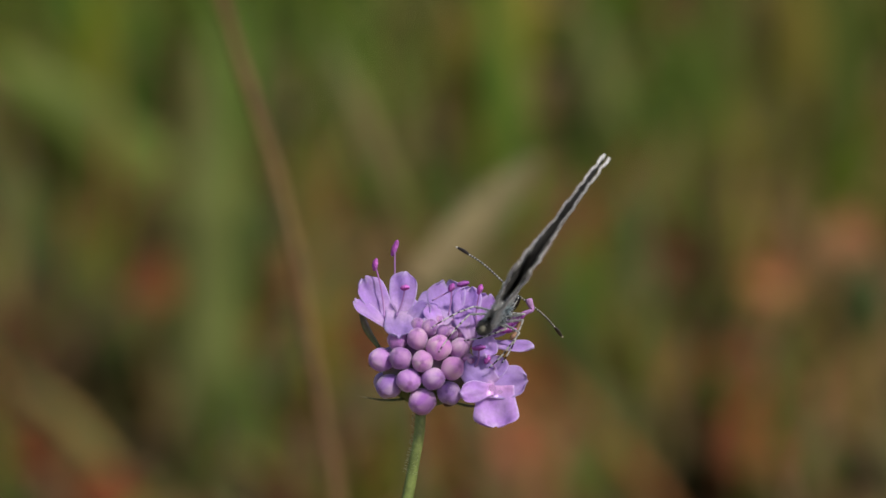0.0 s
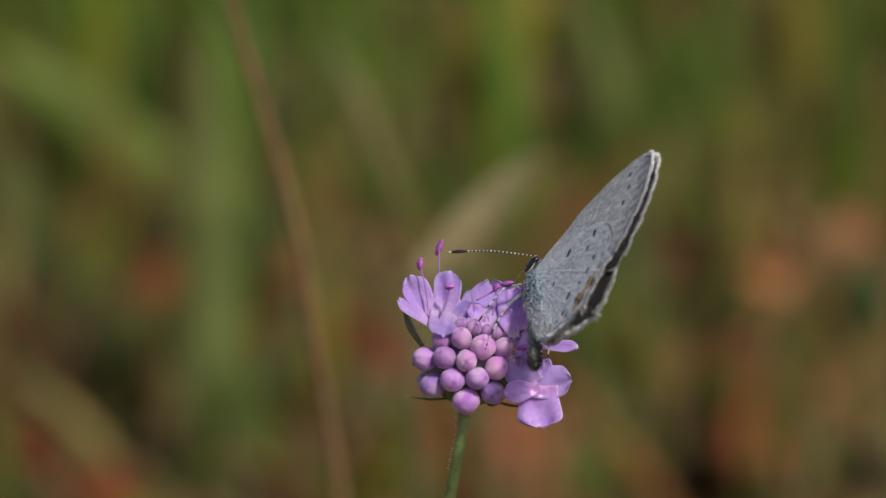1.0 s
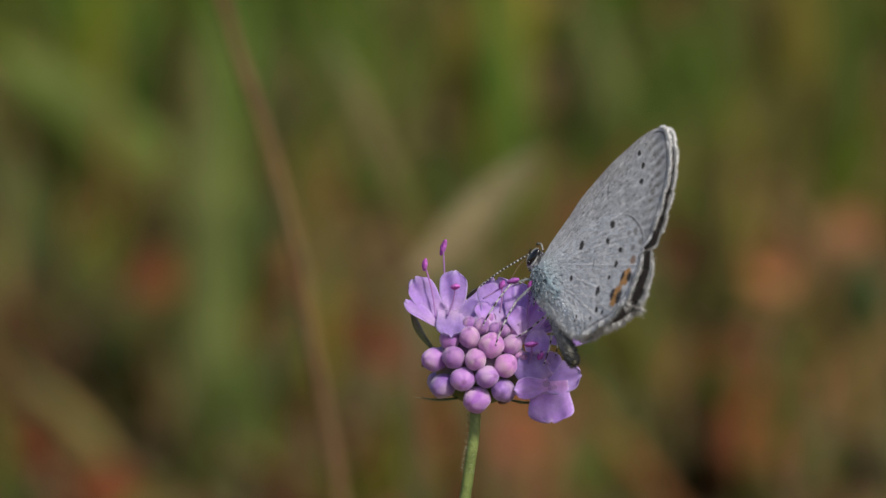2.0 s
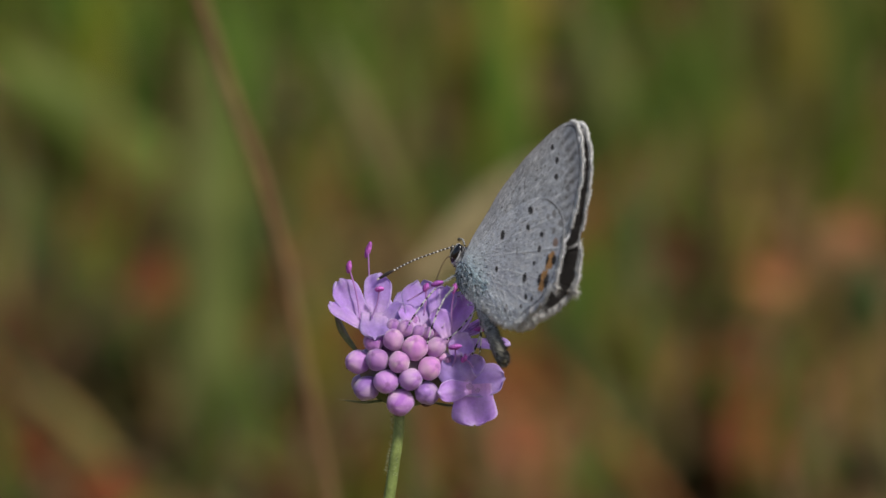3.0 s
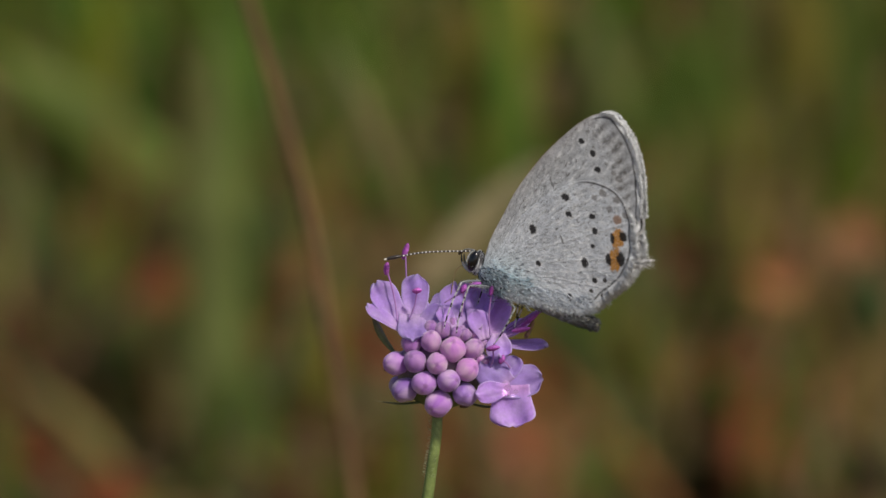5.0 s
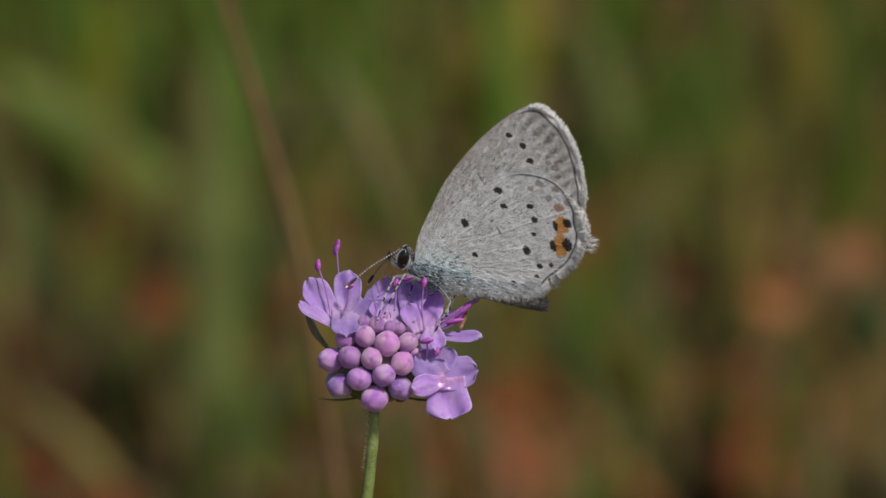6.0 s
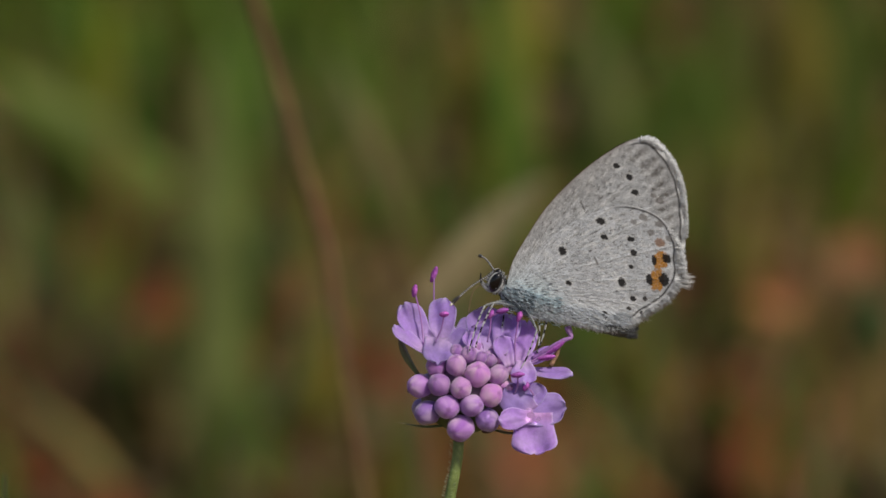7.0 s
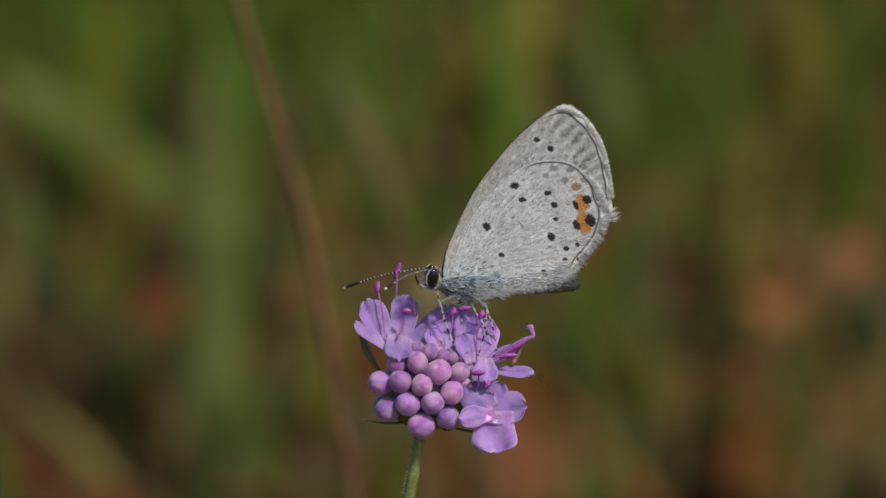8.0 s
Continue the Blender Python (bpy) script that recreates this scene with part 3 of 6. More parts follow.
def thin_leaves():
    """Slender leaves and stems scattered through the meadow, green at the back and mixed with straw and rust nearer by."""
    rng = random.Random(77)
    kinds = (("slender green grass leaf in the meadow", (0.11, 0.16, 0.035)), ("slender grey green grass leaf in the meadow", (0.15, 0.18, 0.07)),
             ("slender yellow green grass leaf in the meadow", (0.20, 0.21, 0.04)), ("slender straw coloured grass leaf in the meadow", (0.33, 0.25, 0.11)),
             ("slender brown grass stem in the meadow", (0.17, 0.10, 0.045)), ("slender rusty grass leaf in the meadow", (0.30, 0.11, 0.045)), ("slender dark green grass leaf in the meadow", (0.035, 0.055, 0.014)))
    for _ in range(170):
        y = rng.uniform(0.98, 1.75)
        x = rng.uniform(-1, 1) * (0.075 + 0.075 * y)
        far = min(max((y - 1.0) / 0.5, 0), 1)
        odds = [1.5 + 3 * far, 1.5 + 2 * far, 1 + 2 * far, 2.5, 3 - 1.5 * far, 3.5 - 2.5 * far, 1]
        label, c = rng.choices(kinds, odds)[0]
        c = tuple(v * rng.uniform(1.0, 1.35) for v in c)
        h = rng.uniform(0.03, 0.085)
        lean = rng.gauss(0, 0.45)
        grass_leaf((x, y, -0.010), (x + lean * h, y - 0.12 * h, h), rng.uniform(0.0028, 0.0065), c, label=label, dry=c[0] > c[1] * 1.15)


thin_leaves()
dry_leaf((-0.041, 1.221, 0.022), 0.0265, (0.32, 0.16, 0.06), "brownish orange dry leaf lying in the grass", 20, 50)
dry_leaf((-0.026, 1.276, 0.022), 0.0232, (0.26, 0.17, 0.06), "brownish orange dry leaf lying in the grass", -30, 50)
dry_leaf((-0.031, 1.163, 0.022), 0.0216, (0.34, 0.13, 0.06), "brownish orange dry leaf lying in the grass", 60, 50)
dry_leaf((0.082, 1.145, 0.022), 0.0214, (0.2, 0.075, 0.03), "rust red dry leaf lying in the grass", -40, 50)
dry_leaf((0.108, 1.103, 0.022), 0.0170, (0.26, 0.1, 0.04), "brownish orange dry leaf lying in the grass", 10, 50)
dry_leaf((-0.065, 1.276, 0.022), 0.0168, (0.2, 0.12, 0.045), "rust red dry leaf lying in the grass", 50, 50)
dry_leaf((0.111, 1.228, 0.022), 0.0280, (0.62, 0.26, 0.11), "pale orange dry leaf lying in the grass", -35, 50)
dry_leaf((0.134, 1.273, 0.022), 0.0200, (0.48, 0.21, 0.1), "pale orange dry leaf lying in the grass", 10, 40)
dry_leaf((-0.051, 1.241, 0.022), 0.0165, (0.1, 0.15, 0.06), "grey green leaf lying in the grass", 20, 60, "small_leaf", "leaf")
dry_leaf((-0.100, 1.151, 0.022), 0.0156, (0.1, 0.14, 0.05), "grey green leaf lying in the grass", 70, 60, "small_leaf", "leaf")
dry_leaf((-0.047, 1.157, 0.022), 0.0235, (0.22, 0.11, 0.035), "rust red dry leaf lying in the grass", 20, 50)
dry_leaf((-0.011, 1.130, 0.022), 0.0173, (0.26, 0.08, 0.05), "brownish orange dry leaf lying in the grass", 30, 50)
dry_leaf((0.116, 1.366, 0.022), 0.0200, (0.16, 0.16, 0.03), "grey green leaf lying in the grass", 40, 50, "small_leaf", "leaf")
dry_leaf((0.088, 1.366, 0.022), 0.0177, (0.12, 0.14, 0.04), "grey green leaf lying in the grass", -20, 60, "small_leaf", "leaf")
dry_leaf((0.136, 1.415, 0.022), 0.0182, (0.2, 0.17, 0.045), "grey green leaf lying in the grass", 30, 60, "small_leaf", "leaf")
dry_leaf((0.022, 1.050, 0.022), 0.0274, (0.46, 0.165, 0.085), "pale orange dry leaf lying in the grass", 50, 50)
dry_leaf((0.084, 1.103, 0.022), 0.0321, (0.25, 0.07, 0.025), "rust red dry leaf lying in the grass", 80, 50)
dry_leaf((0.085, 1.048, 0.022), 0.0291, (0.25, 0.07, 0.025), "rust red dry leaf lying in the grass", 60, 50)
dry_leaf((-0.023, 1.148, 0.022), 0.0253, (0.25, 0.07, 0.025), "rust red dry leaf lying in the grass", 0, 45)
dry_leaf((-0.087, 1.214, 0.022), 0.0223, (0.25, 0.07, 0.025), "rust red dry leaf lying in the grass", 30, 40)
dry_leaf((-0.090, 1.001, 0.022), 0.0212, (0.25, 0.07, 0.025), "rust red dry leaf lying in the grass", 15, 45)
dry_leaf((0.073, 1.252, 0.022), 0.0228, (0.16, 0.06, 0.025), "rust red dry leaf lying in the grass", 40, 40)
dry_leaf((0.017, 1.109, 0.022), 0.0209, (0.25, 0.07, 0.025), "rust red dry leaf lying in the grass", 50, 45)
dry_leaf((-0.110, 1.042, 0.022), 0.0200, (0.25, 0.07, 0.025), "rust red dry leaf lying in the grass", -30, 45)
# a pale dead leaf close behind the flower: a thin stalk that carries a broad blade
pale, limb = Shape(), Shape()
tube(limb, [(-0.0034, 0.2816, -0.01), (-0.0031, 0.2816, 0.1392), (-0.0029, 0.2887, 0.2784)], 0.0006, (0.16, 0.13, 0.07), 8, 12)
blade_shape(pale, (-0.0029, 0.2887, 0.2784), (0.0124, 0.2926, 0.2936), 0.0050, (0.32, 0.25, 0.14), sag=0.05, n=14, tint=(0.18, 0.17, 0.08))
pale_leaf = tagged(part("pale_leaf", pale, DRY), "pale straw coloured dead leaf on a thin stalk", "leaf")
part("leaf_stalk", limb, DRY, pale_leaf)
# an olive grass leaf that leans behind the flower
olive, limb = Shape(), Shape()
tube(limb, [(0.0519, 0.4285, -0.01), (0.0222, 0.4627, 0.1278), (-0.0021, 0.4627, 0.2324)], 0.0008, (0.16, 0.14, 0.05), 8, 12)
blade_shape(olive, (-0.0021, 0.4627, 0.2324), (-0.0180, 0.4735, 0.2695), 0.0042, (0.14, 0.115, 0.03), sag=0.04, n=14, tint=(0.20, 0.195, 0.08))
olive_leaf = tagged(part("grass_leaf", olive, DRY), "olive straw grass leaf leaning on a thin stalk", "grass leaf")
part("leaf_stalk", limb, DRY, olive_leaf)


def dry_stalk():
    """A tall brown stalk of grass that sways behind the flower, leaning more towards its top."""
    sh = Shape()
    line = [Vector(p) for p in ((0, 0, -0.02), (-0.024, 0, 0.147), (-0.0482, 0, 0.296), (-0.0519, 0, 0.319), (-0.0584, 0, 0.342), (-0.0750, 0, 0.400))]
    tube(sh, line, lambda t: 0.00075 - 0.00025 * t, lambda t: lerp((0.22, 0.130, 0.062), (0.25, 0.150, 0.075), t), 10, 48)
    ob = part("dry_stalk", sh, DRY)
    for p in (line[1], line[2].lerp(line[1], 0.3)):
        node = Shape()
        ball(node, p, ((0.0014, 0, 0), (0, 0.0014, 0), (0, 0, 0.002)), (0.13, 0.08, 0.04), 8, 10)
        part("node", node, DRY, ob)
    return tagged(ob, "tall thin dry brown grass stalk with nodes", "grass stalk")


stalk = dry_stalk()


def near_leaf():
    """A dark green grass tip that swings in beside the flower."""
    sh = Shape()
    tip = Vector(((0.0120, 0, 0.3372)))
    blade_shape(sh, (0, 0, -0.01), tip, 0.0021, (0.03, 0.07, 0.015), sag=0.0, n=40)
    ob = part("grass_tip", sh, GRASS)
    return tagged(ob, "dark green pointed grass leaf close to the flower", "grass leaf")


tip_leaf = near_leaf()


# ---- the flower ----
def dome(x, z):
    """How far towards the camera the head bulges above the point x, z (y of its front)."""
    k = 1 - ((x - 14) / 100.0) ** 2 - ((z - 85) / 96.0) ** 2
    return 15 - 78 * math.sqrt(max(k, 0.0))


def dome_normal(x, z):
    y = dome(x, z)
    return Vector(((x - 14) / 100.0 ** 2, (y - 15) / 78.0 ** 2, (z - 85) / 96.0 ** 2)).normalized()


def bud_mesh(seed, rose, violet):
    """A closed floret: a plump, slightly angular ball of folded petals, violet where the light has reached it and pale in patches, with fine down."""
    rng = random.Random(seed)
    ph = rng.uniform(0, 6.28)
    corners = rng.choice((4, 5, 5))
    sh = Shape()

    def girth(u, a):
        top = max(0.0, (u - 0.35) / 0.65)
        seam = math.exp(-(math.sin(0.5 * corners * (a - ph)) / 0.16) ** 2)
        lump = noise.noise(Vector((math.cos(a) * 1.4 + seed * 5, math.sin(a) * 1.4, u * 1.5)))
        return 1 - 0.045 * top * seam + 0.035 * math.cos(corners * (a - ph)) * max(0, 1 - abs(u)) - 0.05 * max(0, -u) + 0.09 * lump

    def tone(u, a):
        x, y = math.cos(a), math.sin(a)
        patch = noise.noise(Vector((x * 0.9 + seed * 7, y * 0.9, u * 1.0)))
        streak = noise.noise(Vector((x * 3.2 + seed * 3, y * 3.2, u * 1.0)))
        c = lerp(rose, violet, 0.42 + 0.25 * u + 1.1 * patch + 0.5 * streak)
        c = lerp(c, (0.82, 0.62, 0.78), 0.9 * max(0, -patch - 0.14) + 0.4 * max(0, streak - 0.25))
        seam = math.exp(-(math.sin(0.5 * corners * (a - ph)) / 0.12) ** 2)
        c = lerp(c, (0.30, 0.10, 0.40), 0.35 * seam * max(0, (u - 0.45) / 0.55))
        c = lerp(c, (0.22, 0.08, 0.26), 0.7 * max(0, (u - 0.965) / 0.035))
        return lerp(c, (0.70, 0.52, 0.50), 0.5 * max(0, -0.45 - u))

    ball(sh, (0, 0, 0), ((1, 0, 0), (0, 1, 0), (0, 0, 1.04)), tone, 22, 36, girth)
    roots, ways = [], []
    for _ in range(150):
        w = Vector((rng.gauss(0, 1), rng.gauss(0, 1), rng.gauss(0, 1))).normalized()
        roots.append(w * 0.97)
        ways.append(w + Vector((rng.gauss(0, 0.4), rng.gauss(0, 0.4), 0.3)))
    hairs(sh, roots, ways, 0.11, 0.008, (0.86, 0.76, 0.86), rng)
    return sh.mesh("bud", BUD)


def petal_shape(base, tip, face, width, cup=0.12, ruffle=0.09, seed=1, notch=0.05, thick=1.6, narrow=0.42, pale=0.5, heart=(0.74, 0.53, 0.80)):
    """A petal from base to tip that shows its face; obovate, cupped, with faint veins."""
    rng = random.Random(seed)
    b, t, f = Vector(base), Vector(tip), Vector(face)
    d = t - b
    ln = d.length
    f = (f - d * f.dot(d) / (ln * ln)).normalized()
    s = d.normalized().cross(f)
    cup *= min(1.0, ln / 90) ** 2
    nu, nv = 18, 16
    ph = [rng.uniform(0, 6.28) for _ in range(4)]
    front, vc = [], []
    for i in range(nu + 1):
        u = math.sin(0.5 * math.pi * i / nu)
        if u < 0.6:
            g = u / 0.6
            prof = narrow + (1 - narrow) * g * g * (3 - 2 * g)
        else:
            prof = math.sqrt(max(1 - ((u - 0.6) / 0.405) ** 3.6, 0.0))
        prof *= 1.0 + 0.05 * math.sin(7 * u + ph[3])
        for j in range(nv + 1):
            q = 2 * j / nv - 1
            lip = 1 - notch * math.exp(-(q / 0.25) ** 2) - 0.05 * q * q * u + 0.025 * math.sin(5 * q + ph[0]) + 0.014 * math.sin(17 * q + ph[2])
            along = u * (1 + (lip - 1) * u * min(prof * 2.2, 1))
            h = cup * ln * (4 * u * (1 - u) * -0.5 + 0.5 * q * q * prof) + ruffle * width * math.sin(4 * q + ph[1] + 2 * u) * u * u
            h += 0.018 * width * math.sin(13 * q + ph[2]) * u ** 5
            h += 0.012 * width * math.cos(9 * q) * math.sin(3 * u) + 0.06 * width * noise.noise(Vector((q * 1.7 + seed * 3.1, u * 3.2, seed)))
            front.append(b + d * along + s * (q * width * 0.5 * prof) + f * h)
            vein = 0.5 + 0.5 * math.cos(q * 21 + 0.6 * math.sin(3 * u))
            c = lerp(heart, (0.56, 0.35, 0.80), (u - 0.05) / pale)
            c = lerp(c, (0.70, 0.54, 0.86), 0.9 * max(0.0, noise.noise(Vector((q * 1.3 + seed, u * 2.2, 40)))))
            c = lerp(c, (0.38, 0.20, 0.66), 0.12 * vein ** 4 * (1 - u * 0.5) + 0.35 * max(0.0, noise.noise(Vector((q * 2.4, u * 1.6 + seed, 41))) - 0.15))
            c = lerp(c, (0.74, 0.62, 0.90), max(0.0, max((u - 0.90) / 0.10, (abs(q) - 0.88) / 0.12)) * 0.7)
            vc.append(c)
    verts = front + [p - f * thick for p in front]
    m = len(front)
    faces = []
    for i in range(nu):
        for j in range(nv):
            a = i * (nv + 1) + j
            faces += [(a, a + nv + 1, a + nv + 2, a + 1), (m + a, m + a + 1, m + a + nv + 2, m + a + nv + 1)]
    rim = [j for j in range(nv + 1)] + [i * (nv + 1) + nv for i in range(1, nu + 1)] + [nu * (nv + 1) + j for j in range(nv - 1, -1, -1)] + [i * (nv + 1) for i in range(nu - 1, 0, -1)]
    for k in range(len(rim)):
        a, c = rim[k], rim[(k + 1) % len(rim)]
        faces.append((a, c, m + c, m + a))
    return Shape().add([p * U for p in verts], faces, vc + vc)


def stamen(root, way, head, turn, parent, long=13.0, curve=0.0, colour=(0.44, 0.09, 0.46)):
    """A thread with an anther balanced on its end."""
    r, h = Vector(root), Vector(head)
    mid = (r + h) * 0.5 + Vector(way) * curve
    sh = Shape()
    tube(sh, scaled([r, mid, h]), lambda t: (1.7 - 0.5 * t) * U, lambda t: lerp((0.62, 0.42, 0.74), (0.50, 0.22, 0.58), t), 8, 14)
    thread = part("stamen", sh, PETAL, parent)
    a = radians(turn)
    d = Vector((math.cos(a), -0.25, math.sin(a))).normalized()
    s = d.orthogonal().normalized()
    sh = Shape()
    ball(sh, (0, 0, 0), (s * 5.6 * U, d.cross(s) * 5.0 * U, d * long * U), lambda u, q: lerp(colour, (0.55, 0.25, 0.6), 0.6 * math.exp(-(math.cos(q) / 0.25) ** 2)), 12, 14,
         lambda u, q: 1 - 0.3 * math.exp(-(math.sin(q) / 0.35) ** 2) - 0.12 * u * u + 0.28 * noise.noise(Vector((u * 2.6 + h.x, math.cos(q) * 1.7 + h.z, math.sin(q) * 1.7))))
    part("anther", sh, ANTHER, thread, "magenta pollen bearing anther", at=h * U)
    return thread


def bract(parent, pts, width):
    """A narrow green leaf of the collar under the head."""
    line = smooth_line(pts, 12)
    sh = Shape()
    verts, faces, vc = [], [], []
    for i, p in enumerate(line):
        t = i / 11
        d = (line[min(i + 1, 11)] - line[max(i - 1, 0)]).normalized()
        s = d.cross(Vector((0.2, -0.5, 1))).normalized()
        f = d.cross(s)
        w = width * (0.5 + 0.9 * t * (1 - t) * 2) * (1 - t ** 3) + 0.6
        for q, k in ((s, 1), (f, 0.35), (s, -1), (f, -0.35)):
            verts.append((p + q * w * 0.5 * k) * U)
            vc.append(lerp((0.20, 0.26, 0.09), (0.16, 0.12, 0.055), t))
    for i in range(11):
        for k in range(4):
            a, c = i * 4 + k, i * 4 + (k + 1) % 4
            faces.append((a, c, c + 4, a + 4))
    faces += [(3, 2, 1, 0), (44, 45, 46, 47)]
    part("bract", sh.add(verts, faces, vc), LEAFY, parent, "narrow green bract")


STEM_FOOT = Vector((-0.012, 0.0919, -0.343))


def flower():
    base = new("scabious_flower")
    tagged(base, "lilac scabious flower head half in bud on a green stem", "flower")
    # stem
    sh = Shape()
    f = STEM_FOOT
    low = [(-2.2, 3.0, -20), (-4.0, 10, -45), (-6.5, 26, -100), (-9.5, 53, -200)]
    tube(sh, scaled([(-1, 20, 22), (-5, 18, -40), (-18, 25, -110), (-42, 45, -260)]) + [Vector(p) * 0.001 for p in low] + [f],
         lambda t: (9.6 - 0.8 * math.sin(min(t * 7, 3.14)) + 5 * t) * U, lambda t: lerp((0.23, 0.28, 0.09), (0.14, 0.20, 0.05), t * 2), 14, 90)
    part("stem", sh, LEAFY, base, "slender downy green stem")
    rng = random.Random(3)
    roots, ways = [], []
    for _ in range(420):
        z = rng.uniform(-115, 15)
        a = rng.uniform(0, 6.28)
        w = Vector((math.cos(a), math.sin(a), 0.2))
        cx = -5 - 12 * max(0, (-z - 40) / 70) - 1 + 0.03 * z
        roots.append(Vector((cx, 19, z)) * U + w * 9 * U)
        ways.append(w)
    hairs(sh := Shape(), roots, ways, 5 * U, 0.35 * U, (0.5, 0.56, 0.4), rng)
    part("stem_down", sh, HAIR, base)
    # receptacle
    sh = Shape()
    ball(sh, Vector((12, 18, 78)) * U, ((82 * U, 0, 0), (0, 66 * U, 0), (0, 0, 70 * U)), lambda u, a: lerp((0.12, 0.17, 0.06), (0.30, 0.16, 0.28), u + 0.6), 14, 24)
    part("receptacle", sh, LEAFY, base, "green heart of the flower head")
    # buds
    kinds = [bud_mesh(k, (0.62, 0.34, 0.74), (0.40, 0.14, 0.62)) for k in range(5)] + [bud_mesh(k + 5, (0.70, 0.36, 0.67), (0.48, 0.18, 0.60)) for k in range(5)]
    rng = random.Random(11)
    spots = [(1, 19, 25.5), (-57, 45, 24), (-22.5, 56, 22), (-70, 92, 23.5), (-36.5, 94.5, 20.5), (2, 90, 20.5), (20.5, 58.5, 21.5), (48.5, 33, 22), (55, 77, 21),
             (-42, 127, 18.5), (-7, 129, 20), (31, 113, 23), (67, 112, 19), (15, 148, 15.5), (38, 142, 12), (54, 138, 12), (83, 122, 12), (81, 90, 14), (-6, 153, 13.5), (30, 160, 12),
             (70, 140, 11), (84, 142, 9), (60, 156, 9), (133, 84, 14), (76, 128, 9)]
    for k, (x, z, r) in enumerate(spots):
        y = dome(x, z)
        nrm = dome_normal(x, z)
        ob = part("bud", kinds[k % 5 + (5 if z > 70 and x > -50 else 0)], BUD, base)
        ob.rotation_mode = "QUATERNION"
        nrm = (nrm + Vector((rng.gauss(0, 0.25), rng.gauss(0, 0.15), rng.gauss(0.12, 0.25)))).normalized()
        q = nrm.to_track_quat("Z", "Y") @ Euler((0, 0, rng.uniform(0, 6.28))).to_quaternion()
        g = 0.96 * r
        ob.matrix_basis = Matrix.LocRotScale(Vector((x, y, z)) * U, q, Vector((g * rng.uniform(0.94, 1.05), g * rng.uniform(0.94, 1.05), g * 1.06)) * U)
    for k in range(16):
        a = 0.25 + k * 0.42
        lv = k % 3
        if math.sin(a) < -0.1:
            continue
        x, y, z, r = 14 + 86 * math.cos(a) * (1, 0.8, 0.5)[lv], 15 + 78 * math.sin(a) * (1, 0.8, 0.5)[lv], (52, 95, 140)[lv], 19
        ob = part("bud", kinds[k % 5], BUD, base)
        q = Vector((x - 14, y - 15, z - 85)).to_track_quat("Z", "Y")
        ob.matrix_basis = Matrix.LocRotScale(Vector((x, y, z)) * U, q, Vector((r, r, r)) * U)
    # the calyx specks at the feet of the lowest buds
    for x, z in ((-2, -3), (47, 12), (-85, 82)):
        sh = Shape()
        ball(sh, Vector((x, dome(x, max(z, 12)) + 4, z)) * U, ((9 * U, 0, 0), (0, 6 * U, 0), (0, 0, 4 * U)), (0.10, 0.05, 0.04), 8, 12)
        part("calyx", sh, LEAFY, base)
    # open florets: throat and petals (base, tip, face, width)
    florets = [
        ((-52, -15, 150), [((-52, -26, 158), (-101, -30, 238), (0.35, -1, 0.1), 52), ((-54, -38, 150), (-118, -46, 199), (0.55, -0.75, 0.55), 34),
                           ((-36, -20, 164), (-29, -6, 248), (-0.15, -1, 0.05), 52), ((-38, -26, 178), (-40, -64, 132), (0.1, -1, 0.6), 50, 1.0), ((-28, -32, 158), (15, -38, 192), (-0.1, -1, 0.5), 34)]),
        ((48, -5, 140), [((46, -40, 146), (44, -2, 230), (0.1, -1, 0.3), 70), ((70, -44, 148), (88, -10, 220), (-0.2, -1, 0.3), 50), ((34, -46, 150), (12, -40, 190), (0.3, -1, 0.5), 34)]),
        ((100, -8, 130), [((90, -40, 128), (120, -10, 206), (-0.1, -1, 0.3), 58), ((88, -46, 128), (72, -44, 182), (0.2, -1, 0.2), 38), ((106, -34, 132), (166, -28, 158), (-0.1, -0.7, 0.8), 36),
                          ((108, -34, 122), (199, -42, 115), (-0.05, -0.42, 1), 46), ((112, -44, 138), (112, -70, 96), (0, -1, 0.6), 48)]),
        ((116, -36, 50), [((122, -54, 44), (80, -58, 92), (0.1, -1, 0.2), 58), ((126, -62, 40), (67, -72, 33), (0.15, -1, 0.12), 38, 0.6), ((108, -54, 46), (187, -52, 58), (-0.1, -1, 0.25), 60),
                          ((130, -58, 46), (131, -62, -28), (0, -1, 0.15), 80), ((120, -48, 60), (145, -42, 95), (0.0, -1, 0.3), 36)]),
        ((0, 62, 140), [((0, 70, 145), (-45, 110, 205), (0.3, -1, 0.3), 52), ((5, 75, 150), (30, 125, 215), (0, -1, 0.4), 56), ((10, 80, 135), (80, 120, 170), (-0.3, -0.6, 0.8), 50)]),
    ]
    for k, (throat, petals) in enumerate(florets):
        sh = Shape()
        t0 = Vector(throat)
        inner = (t0 - Vector((14, 15, 85))) * 0.35
        tip = sum((Vector(p[0]) for p in petals), Vector()) / len(petals)
        tube(sh, scaled([t0 - inner, t0, tip]), lambda t: (6 + 1.5 * t) * U, lambda t: lerp((0.66, 0.50, 0.62), (0.62, 0.40, 0.70), t), 12, 10)
        fl = part("floret", sh, PETAL, base, "open lilac floret with five uneven petals")
        for j, (b, t, face, w, *base_width) in enumerate(petals):
            low = k == 3
            part("petal", petal_shape(b, t, face, w, cup=0.07 if low else 0.10, seed=10 * k + j, narrow=base_width[0] if base_width else (0.78 if low else 0.5),
                                      pale=0.3 if low else 0.5, heart=(0.70, 0.42, 0.77) if low else (0.74, 0.53, 0.80)), PETAL, fl)
